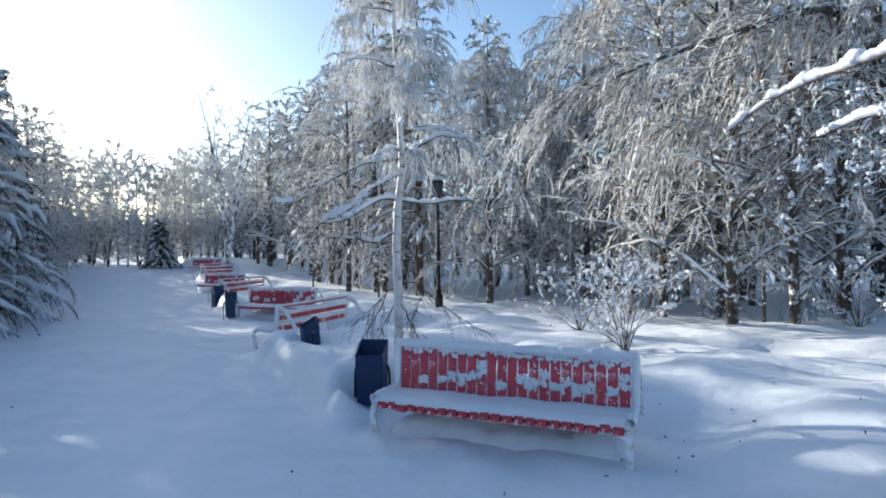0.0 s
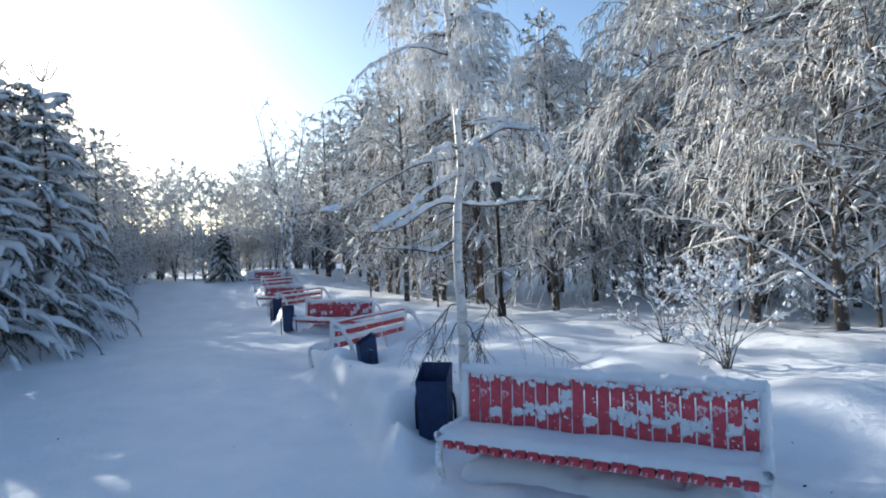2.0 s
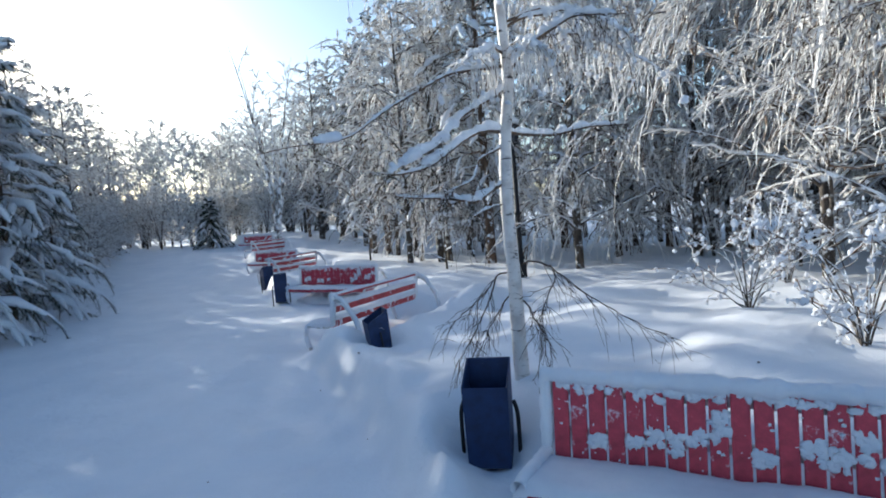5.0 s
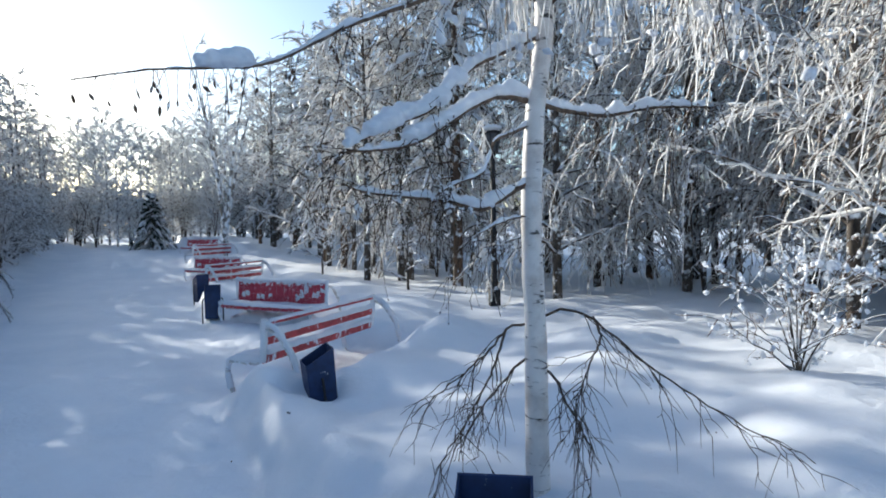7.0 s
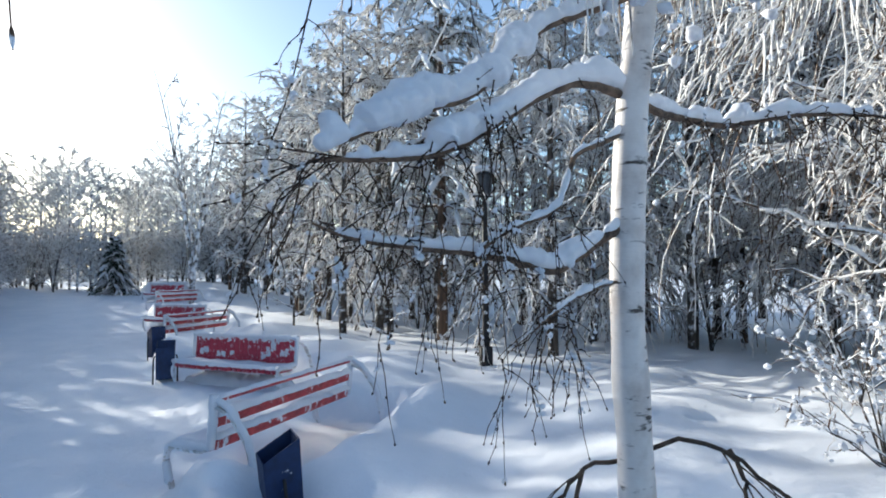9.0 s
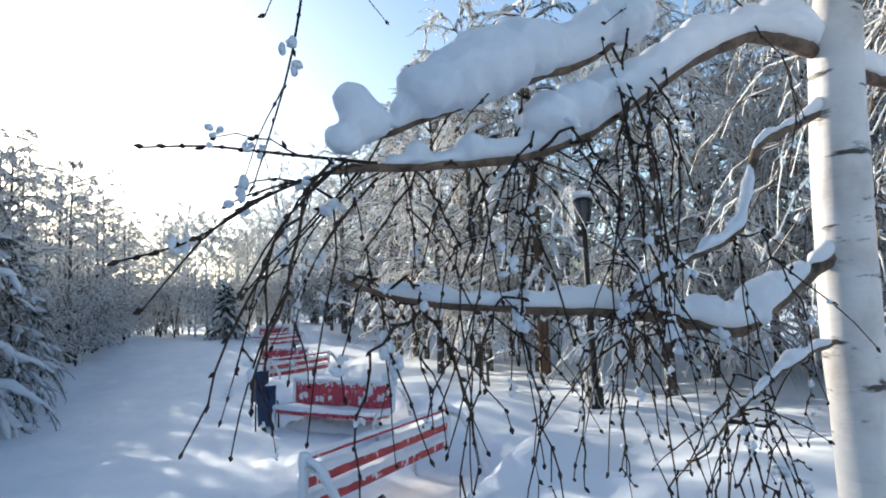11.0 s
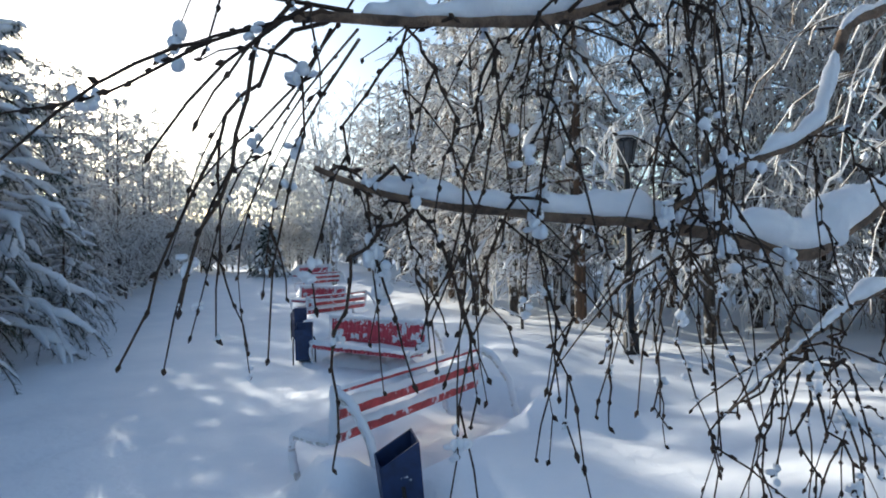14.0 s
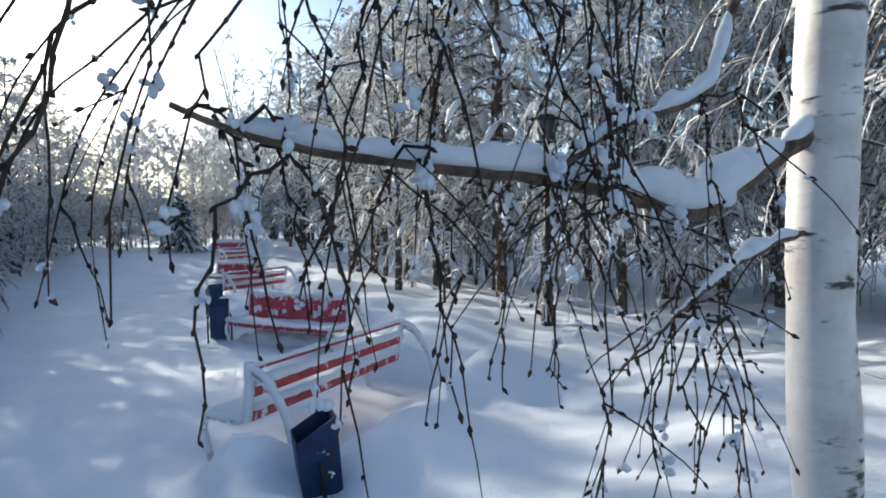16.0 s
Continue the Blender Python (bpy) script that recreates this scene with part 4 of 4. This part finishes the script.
    bench = thing("park_bench", pose(0, 0, 0), label, "bench", "benches along the path")
    half, n = 0.985, 22
    pitch = 2 * half / n
    slat_mesh = []
    for v in range(3):
        bm = bmesh.new()
        box(bm, -pitch / 2 + 0.006, pitch / 2 - 0.006, -0.012, 0.012, 0, 0.40, 0.007)
        o = part("back_slat", bm, RED, bench)
        slat_mesh.append(o)
    for i in range(n):
        o = slat_mesh[i] if i < 3 else slat_mesh[i % 3].copy()
        if i >= 3:
            scene.collection.objects.link(o)
        o.matrix_basis = pose(-half + (i + 0.5) * pitch, 0.405, 0.355 + rng.normal(0, 0.005), -5 + rng.normal(0, 0.6), 0, rng.normal(0, 0.8))
    seat0 = None
    for i in range(n):
        if seat0 is None:
            bm = bmesh.new()
            box(bm, -pitch / 2 + 0.008, pitch / 2 - 0.008, 0.0, 0.42, -0.036, 0.02, 0.008)
            o = seat0 = part("seat_slat", bm, RED_PLAIN, bench)
        else:
            o = seat0.copy()
            scene.collection.objects.link(o)
        o.matrix_basis = pose(-half + (i + 0.5) * pitch, -0.035 + rng.normal(0, 0.004), 0.325 + rng.normal(0, 0.004), 0, 0, rng.normal(0, 0.5))
    for y, z in ((0.06, 0.289), (0.33, 0.289)):
        bm = bmesh.new()
        part("seat_rail", box(bm, -half, half, y, y + 0.04, z - 0.03, z, 0.004), WHITE, bench)
    for z in (0.45, 0.66):
        bm = bmesh.new()
        part("back_rail", box(bm, -half, half, 0.432 + (z - 0.36) * 0.09, 0.462 + (z - 0.36) * 0.09, z, z + 0.05, 0.004), WHITE, bench)
    for x in (-half - 0.03, half + 0.03):
        side_frame(bench, x)
    v, f = lumpy_cap(-half - 0.06, half + 0.05, -0.02, 0.40, 0.346, 0.05, seed)
    mesh_object("seat_snow", v, f, BENCH_SNOW, bench, "flat layer of snow on the seat")
    white = Soup()
    top = np.stack([np.linspace(-half - 0.06, half + 0.06, 160), np.full(160, 0.44), np.full(160, 0.765)], 1)
    x = top[:, 0]
    rad = 0.040 + 0.009 * lumps(x, x * 0, 0.10, seed + 4) + 0.007 * lumps(x, x * 0, 0.035, seed + 5)
    rad[[0, -1]] *= 0.3
    white.tubes(top[None], rad[None], 10)
    for sx in (-half - 0.035, half + 0.035):
        l = np.stack([np.full(30, sx), np.linspace(0.405, 0.445, 30), np.linspace(0.37, 0.78, 30)], 1)
        white.tubes(l[None], (0.034 + 0.008 * lumps(l[:, 2], l[:, 2] * 0, 0.06, seed + 6))[None], 9)
        l = smooth_line([(sx, -0.02, 0.375), (sx, 0.15, 0.38), (sx, 0.40, 0.38)], 20)
        white.tubes(l[None], (0.035 + 0.008 * lumps(l[:, 1], l[:, 1] * 0, 0.05, seed + 7))[None], 9)
    # flakes and pads sticking to the slats
    cs, sz = [], []
    for i in range(n):
        cx = -half + (i + 0.5) * pitch
        if rng.random() < 0.62:
            z = 0.43 + abs(rng.normal(0, 0.05))
            tall = rng.uniform(0.03, 0.15)
            for q in range(20):
                zz = z + rng.uniform(0, tall)
                cs.append((cx + rng.uniform(-0.036, 0.036), 0.396 + (zz - 0.36) * 0.09, zz))
                sz.append((rng.uniform(0.010, 0.026), 0.010, rng.uniform(0.010, 0.028)))
        for q in range(rng.integers(3, 10)):
            zz = 0.735 - abs(rng.normal(0, 0.022))
            cs.append((cx + rng.uniform(-0.04, 0.04), 0.396 + (zz - 0.36) * 0.09, zz))
            sz.append((rng.uniform(0.012, 0.028), 0.012, rng.uniform(0.012, 0.026)))
        for q in range(4):
            zz = rng.uniform(0.38, 0.74)
            cs.append((cx + rng.uniform(-0.035, 0.035), 0.397 + (zz - 0.36) * 0.09, zz))
            sz.append((rng.uniform(0.004, 0.012), 0.006, rng.uniform(0.004, 0.012)))
    white.blobs(np.array(cs), np.array(sz), rng, 1, 0.2)
    white.make("caked_snow", BENCH_SNOW, bench, "snow caked on slats, ends and top edge", kind="stuff")
    # snow packed below the seat, in shade
    v, f = lumpy_cap(-half + 0.02, half - 0.02, 0.12, 0.52, 0.0, 0.23, seed + 9, 60, 9, 0.12)
    mesh_object("snow_below", v, f, BENCH_SNOW, bench)
    return bench


def away_bench(label, seed):
    """Seen from behind: long boards across, with snow bands between."""
    rng = np.random.default_rng(seed)
    bench = thing("park_bench", pose(0, 0, 0), label, "bench", "benches along the path")
    half = 1.06
    for z, h in ((0.345, 0.085), (0.525, 0.085), (0.725, 0.035)):
        bm = bmesh.new()
        o = part("back_board", box(bm, -half, half, -0.012, 0.012, 0, h, 0.006), ORANGE, bench)
        o.matrix_basis = pose(0, 0.42 + (z - 0.36) * 0.09, z, -5)
    for z, h in ((0.432, 0.088), (0.612, 0.108), (0.762, 0.03)):
        v, f = lumpy_cap(-half, half, 0.398 + (z - 0.36) * 0.09, 0.456 + (z - 0.36) * 0.09, z, h, seed + int(z * 100), 70, 9, 0.004)
        mesh_object("snow_band", v, f, BENCH_SNOW, bench, "snow frozen between the boards")
    for i, y in enumerate((0.0, 0.14, 0.28)):
        bm = bmesh.new()
        part("seat_board", box(bm, -half, half, y, y + 0.11, 0.33, 0.365, 0.008), ORANGE, bench)
    for x in (-half - 0.03, half + 0.03):
        side_frame(bench, x)
    v, f = lumpy_cap(-half - 0.04, half + 0.04, 0.0, 0.40, 0.37, 0.05, seed)
    mesh_object("seat_snow", v, f, BENCH_SNOW, bench, "flat layer of snow on the seat")
    white = Soup()
    for sx in (-half - 0.03, half + 0.03):
        l = smooth_line([(sx, 0.45, 0.76), (sx, 0.60, 0.70), (sx, 0.78, 0.46), (sx, 0.87, 0.08)], 30)
        white.tubes(l[None], (0.030 + 0.008 * lumps(l[:, 2], l[:, 1], 0.06, seed + 6))[None], 9)
        l = smooth_line([(sx, 0.41, 0.36), (sx, 0.43, 0.5), (sx, 0.45, 0.79)], 24)
        white.tubes(l[None], (0.036 + 0.008 * lumps(l[:, 2], l[:, 1], 0.05, seed + 8))[None], 9)
        l = smooth_line([(sx, 0.40, 0.37), (sx, 0.0, 0.37), (sx, -0.04, 0.25), (sx, 0.0, 0.05)], 30)
        white.tubes(l[None], (0.032 + 0.008 * lumps(l[:, 2], l[:, 1], 0.05, seed + 7))[None], 9)
    white.make("caked_snow", BENCH_SNOW, bench, "rime and snow furring the side frames", kind="stuff")
    return bench


def bench_pose(x, y, deg):
    return pose(x, y, float(path_level(x * ALONG[0] + y * ALONG[1])) + 0.01, 0, 0, deg)


b1 = facing_bench("red slatted bench with white frame, caked with snow", 31)
b1.matrix_basis = bench_pose(*FACING[0])
b3 = facing_bench("red slatted bench partly buried in snow by the path", 41)
b3.matrix_basis = bench_pose(*FACING[1])
for p in FACING[2:]:
    copy_thing(b3, bench_pose(*p))
b2 = away_bench("red and white banded bench seen from behind, snow covered", 51)
b2.matrix_basis = bench_pose(*AWAY[0])
for p in AWAY[1:]:
    copy_thing(b2, bench_pose(*p))


# ---- litter bins ----
def litter_bin(label):
    b = thing("litter_bin", pose(0, 0, 0), label, "bin", "litter bins")
    w, d, h, lip = 0.14, 0.125, 0.56, 0.68
    bm = bmesh.new()
    lo = [bm.verts.new(v) for v in ((-w * 0.92, -d * 0.9, 0.06), (w * 0.92, -d * 0.9, 0.06), (w * 0.92, d * 0.9, 0.06), (-w * 0.92, d * 0.9, 0.06))]
    hi = [bm.verts.new(v) for v in ((-w, -d, h), (w, -d, h), (w, d, lip), (-w, d, lip))]
    inner = [bm.verts.new((x * 0.93, y * 0.93, z - 0.004)) for x, y, z in (v.co for v in hi)]
    deep = [bm.verts.new((x * 0.86, y * 0.86, 0.12)) for x, y, z in (v.co for v in hi)]
    bm.faces.new(lo[::-1])
    for a, c in ((lo, hi), (hi, inner), (inner, deep)):
        for i in range(4):
            bm.faces.new((a[i], a[(i + 1) % 4], c[(i + 1) % 4], c[i]))
    bm.faces.new(deep)
    bmesh.ops.recalc_face_normals(bm, faces=bm.faces)
    part("body", bm, NAVY, b)
    # near-black block filling the inside below the mouth
    bm = bmesh.new()
    part("dark_fill", box(bm, -w * 0.86, w * 0.86, -d * 0.86, d * 0.86, 0.13, 0.47, 0.01), DARK, b)
    for x in (-w - 0.018, w + 0.018):
        s = Soup()
        l = smooth_line([(x * 0.98, 0.0, 0.44), (x * 1.08, 0, 0.43), (x * 1.12, 0.0, 0.38), (x * 1.12, 0, 0.1), (x * 1.12, 0, -0.15)], 16)
        s.tubes(l[None], np.full((1, 16), 0.0125), 8)
        s.make("stand", BLACK, b, "black steel tube stand")
    return b


bin1 = litter_bin("dark blue steel litter bin with open slanted mouth beside a bench")
bin1.matrix_basis = pose(-0.548, 5.44, 0.015, 0, 0, 3)
for x, y, deg, z, tip in ((-2.34, 8.22, -55, -0.10, 5), (-6.5, 13.1, 30, -0.08, -6), (-8.3, 15.5, -125, -0.1, 4)):
    c = copy_thing(bin1, pose(x, y, z, tip, 0, deg))


# ---- lamps ----
def lantern_lamp(label):
    lamp = thing("park_lamp", pose(0, 0, 0), label, "street lamp", "park lamps")
    s = Soup()
    z = np.array([-0.3, 0.3, 0.31, 0.36, 0.37, 1.2, 1.21, 1.26, 1.27, 2.55, 2.6, 2.64])
    r = np.array([0.06, 0.06, 0.08, 0.08, 0.052, 0.05, 0.068, 0.068, 0.046, 0.040, 0.07, 0.04])
    s.tubes(np.stack([z * 0, z * 0, z], 1)[None], r[None], 12)
    s.make("pole", BLACK, lamp)
    bm = bmesh.new()
    part("base_box", box(bm, -0.09, 0.09, -0.09, 0.09, -0.1, 0.24, 0.01), BLACK, lamp)
    bm = bmesh.new()
    part("crossbar", box(bm, -0.16, 0.16, -0.012, 0.012, 2.60, 2.625, 0.003), BLACK, lamp)
    bm = bmesh.new()
    a = bmesh.ops.create_cone(bm, cap_ends=True, segments=6, radius1=0.085, radius2=0.15, depth=0.30)
    bmesh.ops.translate(bm, verts=a["verts"], vec=(0, 0, 2.79))
    part("lantern", bm, GLASS, lamp, "frosted tapering lantern glass")
    for i in range(6):
        t = i * math.pi / 3
        q = Soup()
        l = np.array([(0.088 * math.cos(t), 0.088 * math.sin(t), 2.63), (0.153 * math.cos(t), 0.153 * math.sin(t), 2.95)])
        q.tubes(resample(l, 3)[None], np.full((1, 3), 0.008), 5)
        q.make("lantern_rib", BLACK, lamp)
    bm = bmesh.new()
    a = bmesh.ops.create_cone(bm, cap_ends=True, segments=6, radius1=0.18, radius2=0.05, depth=0.10)
    bmesh.ops.translate(bm, verts=a["verts"], vec=(0, 0, 2.99))
    part("cap", bm, BLACK, lamp)
    v, f = BALLS[2]
    mesh_object("cap_snow", v * np.array([0.17, 0.17, 0.06]) + np.array([0, 0, 3.05]), f, CLUMP, lamp, "cap of snow")
    return lamp


lamp1 = lantern_lamp("black iron park lamp with tapered lantern and square base")
lamp1.matrix_basis = pose(-1.40, 13.70, 0.25, 0, 0, 20)
copy_thing(lamp1, on_ground(-18.8, 38.8))


# ---- overhanging birch, right of the path ----
def overhang():
    rng = np.random.default_rng(77)
    tree = thing("overhanging_birch", pose(0, 0, 0), "old birch with long boughs bowed down by rime and snow", "tree")
    tx, ty = 8.4, 13.8
    z0 = float(ground(tx, ty)) - 0.2
    wood, limb, tw, white = Soup(), Soup(), Soup(), Soup()
    tl = smooth_line([(tx, ty, z0), (tx - 0.1, ty - 0.1, 2.0), (tx - 0.3, ty - 0.2, 4.8), (tx - 0.2, ty, 8.0), (tx, ty, 11.5)], 40)
    wood.tubes(tl[None], np.linspace(0.19, 0.03, 40)[None], 12)
    boughs = [[(6.0, 6.8, 2.9), (5.2, 6.4, 3.7), (4.2, 6.1, 3.75), (3.1, 5.8, 3.3), (2.2, 5.6, 2.7)],
              [(6.1, 6.9, 3.4), (5.0, 7.2, 4.3), (3.8, 7.6, 4.4), (2.6, 7.9, 3.8), (1.8, 8.0, 3.0)],
              [(6.1, 6.8, 2.4), (5.2, 6.8, 3.1), (4.2, 6.9, 3.0), (3.3, 7.1, 2.3), (2.7, 7.2, 1.6)],
              [(6.0, 6.6, 2.2), (5.1, 5.7, 2.8), (4.1, 5.0, 2.75), (3.3, 4.5, 2.35), (2.9, 4.3, 1.9)],
              [(6.2, 7.2, 4.0), (5.6, 8.6, 4.9), (4.8, 9.6, 4.8), (4.0, 10.4, 4.0), (3.5, 10.8, 3.0)],
              [(6.0, 7.0, 3.2), (5.6, 8.0, 3.5), (4.9, 8.9, 3.1), (4.3, 9.6, 2.3), (3.9, 10.0, 1.7)],
              [(6.2, 6.8, 4.6), (5.2, 6.4, 5.6), (3.8, 6.2, 5.6), (2.6, 6.4, 4.9), (1.9, 6.6, 4.2)],
              [(6.4, 7.0, 4.8), (6.2, 5.8, 5.6), (5.6, 4.6, 5.2), (5.0, 3.8, 4.2)],
              [(6.4, 7.2, 3.0), (7.4, 8.0, 3.8), (8.4, 8.6, 3.4), (9.0, 9.0, 2.6)]]
    for bi, q in enumerate(boughs):
        q = np.array(q)
        q[:, 2] += 0.7 * np.clip(2.6 - q[:, 2], 0, 1)
        q = (q - np.array([6.3, 7.0, 0])) * np.array([1.55, 1.55, 1.45]) + np.array([tx, ty, 0])
        if bi == 0:
            q = np.array([(8.2, 13.5, 4.7), (6.9, 11.6, 5.75), (5.7, 10.5, 5.6), (4.9, 10.0, 5.25), (3.2, 9.4, 4.65), (1.5, 9.0, 3.9)])
        l = smooth_line(q, 26)
        l[1:] += rng.normal(0, 0.02, (25, 3)).cumsum(axis=0) * 0.5
        limb.tubes(l[None], np.linspace(0.12 if bi == 0 else 0.045, 0.010, 26)[None], 7)
        snow_on(white, l[3:], np.linspace(0.05 if bi == 0 else 0.026, 0.014, 6), rng, 0.7, m=7)
        n2 = 58
        f = rng.uniform(0.22, 1.0, n2)
        st = along(l, f)
        d = unit(along(l, np.minimum(f + 0.05, 1)) - along(l, f - 0.05))
        d = unit(d + rng.normal(0, 0.5, d.shape))
        L = rng.uniform(0.6, 1.6, (n2, 1, 1))
        k = np.linspace(0, 1, 8)[None, :, None]
        s2 = st[:, None] + d[:, None] * k * L - np.array([0, 0, 1.0]) * k ** 1.8 * L * 0.65
        s2[:, 1:] += rng.normal(0, 0.015, (n2, 7, 3)).cumsum(axis=1)
        tw.tubes(s2, np.linspace(1, 0.4, 8)[None] * rng.uniform(0.006, 0.011, (n2, 1)), 5)
        src = np.repeat(np.arange(n2), 13)
        st = s2[src, rng.integers(1, 8, len(src))]
        t3 = hanging(rng, st, (0.22, 0.62), unit(d[src]) * 0.75 + np.array([-0.35, -0.1, 0]), 5)
        tw.tubes(t3, np.linspace(1, 0.5, 5)[None] * rng.uniform(0.006, 0.011, (len(src), 1)), 3)
        st = t3[np.arange(len(src)), rng.integers(1, 5, len(src))]
        t4 = hanging(rng, st, (0.10, 0.30), (-0.5, -0.1, 0), 3)
        tw.tubes(t4, np.linspace(1, 0.5, 3)[None] * rng.uniform(0.007, 0.012, (len(src), 1)), 3)
        pts = np.concatenate([s2.reshape(-1, 3), t3[:, 1:].reshape(-1, 3)])
        pts = pts[rng.random(len(pts)) < 0.09]
        white.blobs(pts, rng.uniform(0.010, 0.030, (len(pts), 1)) * rng.uniform(0.6, 1.5, (len(pts), 3)), rng, 3, 0.25)
    wood.make("trunk", BARK, tree, "dark rimed trunk")
    limb.make("bough", BARK, tree, kind="stuff")
    tw.make("crown", TWIG_SHADED, tree, "rime-coated drooping twigs", kind="stuff")
    white.make("snow_load", CLUMP, tree, "snow lying along the boughs", kind="stuff")



def leaning_birch():
    """A birch beside the start of the walk; its low boughs reach over the bank."""
    rng = np.random.default_rng(78)
    tree = thing("leaning_birch", pose(0, 0, 0), "birch with low snow-covered boughs reaching over the bank", "tree")
    tx, ty = 5.6, 0.6
    z0 = float(ground(tx, ty)) - 0.2
    wood, limb, tw, white = Soup(), Soup(), Soup(), Soup()
    wood.tubes(smooth_line([(tx, ty, z0), (tx, ty, 2.0), (tx - 0.2, ty + 0.2, 4.5), (tx - 0.3, ty + 0.3, 7.0)], 30)[None], np.linspace(0.10, 0.02, 30)[None], 12)
    for q in ([(5.55, 0.65, 2.2), (4.3, 1.5, 2.52), (3.3, 2.3, 2.53), (2.79, 2.9, 2.49), (2.63, 3.35, 2.48), (2.48, 3.65, 2.44), (2.36, 3.85, 2.31)],
              [(5.58, 0.7, 1.95), (4.2, 1.5, 2.25), (3.1, 2.3, 2.27), (2.71, 2.75, 2.24), (2.66, 2.98, 2.25), (2.58, 3.18, 2.21)]):
        l = smooth_line(q, 30)
        l[1:] += rng.normal(0, 0.006, (29, 3)).cumsum(axis=0) * 0.5
        limb.tubes(l[None], np.linspace(0.035, 0.006, 30)[None], 7)
        snow_on(white, l[4:], np.array([0.045, 0.048, 0.046, 0.042, 0.036, 0.024]), rng, 0.85, m=9)
        t3 = hanging(rng, along(l, rng.uniform(0.35, 1, 34)), (0.22, 0.75), (-0.25, 0.1, 0), 7)
        tw.tubes(t3, np.linspace(1, 0.5, 7)[None] * rng.uniform(0.002, 0.0036, (34, 1)), 4)
        t4 = hanging(rng, t3[rng.integers(0, 34, 110), rng.integers(1, 6, 110)], (0.08, 0.28), (-0.2, 0, 0), 5)
        tw.tubes(t4, np.linspace(1, 0.5, 5)[None] * rng.uniform(0.0014, 0.0025, (110, 1)), 4)
        pts = np.concatenate([t3[:, 1:].reshape(-1, 3), t4[:, 1:].reshape(-1, 3)])
        pts = pts[rng.random(len(pts)) < 0.2]
        white.crumbs(pts, rng.uniform(0.006, 0.019, len(pts)), rng)
    wood.make("trunk", BIRCH, tree)
    limb.make("bough", BRANCH, tree, kind="stuff")
    tw.make("twig", TWIG_BARE, tree, "reddish brown bare twigs", kind="stuff")
    white.make("snow_load", CLUMP, tree, "snow lying along boughs and twigs", kind="stuff")


overhang()
leaning_birch()


# ---- litter on the snow ----
def litter():
    rng = np.random.default_rng(95)
    s = Soup()
    x, y = rng.uniform(0.8, 4.2, 45), rng.uniform(2.2, 5.0, 45)
    x2, y2 = rng.uniform(-5, 1.5, 14), rng.uniform(3, 9, 14)
    x, y = np.r_[x, x2], np.r_[y, y2]
    c = np.stack([x, y, ground(x, y) + 0.006], 1)
    s.blobs(c, rng.uniform(0.003, 0.011, (len(c), 1)) * rng.uniform(0.4, 1.8, (len(c), 3)), rng, 0, 0.3)
    tagged(s.make("twig_litter", LEAF), "specks of bark and withered leaves on the snow", "litter", kind="stuff")


litter()


# ---- distant woods all round ----
def far_woods():
    rng = np.random.default_rng(91)
    wood, crown = Soup(), Soup()
    n = 300
    a = rng.uniform(0, 6.283, n)
    d = rng.uniform(52, 95, n)
    x, y = -6 + d * np.cos(a), 16 + d * np.sin(a)
    z = ground(x, y)
    h = rng.uniform(5.5, 9.0, n)
    t = np.linspace(0, 1, 5)[None, :, None]
    base = np.stack([x, y, z - 0.2], 1)
    wood.tubes(base[:, None] + np.stack([0 * h, 0 * h, h], 1)[:, None] * t, np.linspace(0.12, 0.02, 5)[None] * np.ones((n, 1)), 5)
    m = 90
    az, f = rng.uniform(0, 6.28, (n, m)), rng.uniform(0.02, 0.99, (n, m)) ** 1.25
    L = h[:, None] * 0.26 * (1.15 - f) ** 0.6 * rng.uniform(0.5, 1.2, (n, m))
    st = base[:, None] + np.stack([np.cos(az) * L * 0.3, np.sin(az) * L * 0.3, f * h[:, None]], -1)
    en = st + np.stack([np.cos(az) * L, np.sin(az) * L, L * rng.normal(0.25, 0.4, (n, m))], -1)
    P = np.stack([st, (st + en) / 2 + np.array([0, 0, 0.15]), en], 2).reshape(-1, 3, 3)
    crown.tubes(P, np.array([[0.08, 0.10, 0.03]]) * rng.uniform(0.6, 1.6, (len(P), 1)), 3)
    n2, m2 = 280, 44
    a, d = rng.uniform(0, 6.283, n2), rng.uniform(47, 74, n2)
    x, y = -6 + d * np.cos(a), 16 + d * np.sin(a)
    low = np.stack([x, y, ground(x, y) - 0.1], 1)
    az, f = rng.uniform(0, 6.28, (n2, m2)), rng.uniform(0.05, 1.0, (n2, m2))
    r = rng.uniform(0.2, 2.2, (n2, m2))
    top = rng.uniform(2.5, 5.0, (n2, 1)) * f
    st = low[:, None] + np.stack([np.cos(az) * r * 0.6, np.sin(az) * r * 0.6, top * 0.45], -1)
    en = low[:, None] + np.stack([np.cos(az) * r, np.sin(az) * r, top], -1)
    P = np.stack([st, (st + en) / 2 + rng.normal(0, 0.12, st.shape), en], 2).reshape(-1, 3, 3)
    crown.tubes(P, np.array([[0.10, 0.13, 0.05]]) * rng.uniform(0.6, 1.6, (len(P), 1)), 3)
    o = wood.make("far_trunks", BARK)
    tagged(o, "dark trunks of the distant winter wood", "woods", kind="stuff")
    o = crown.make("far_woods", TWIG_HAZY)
    tagged(o, "frosted crowns of the distant winter wood, colours paled for haze", "woods", kind="stuff")


far_woods()
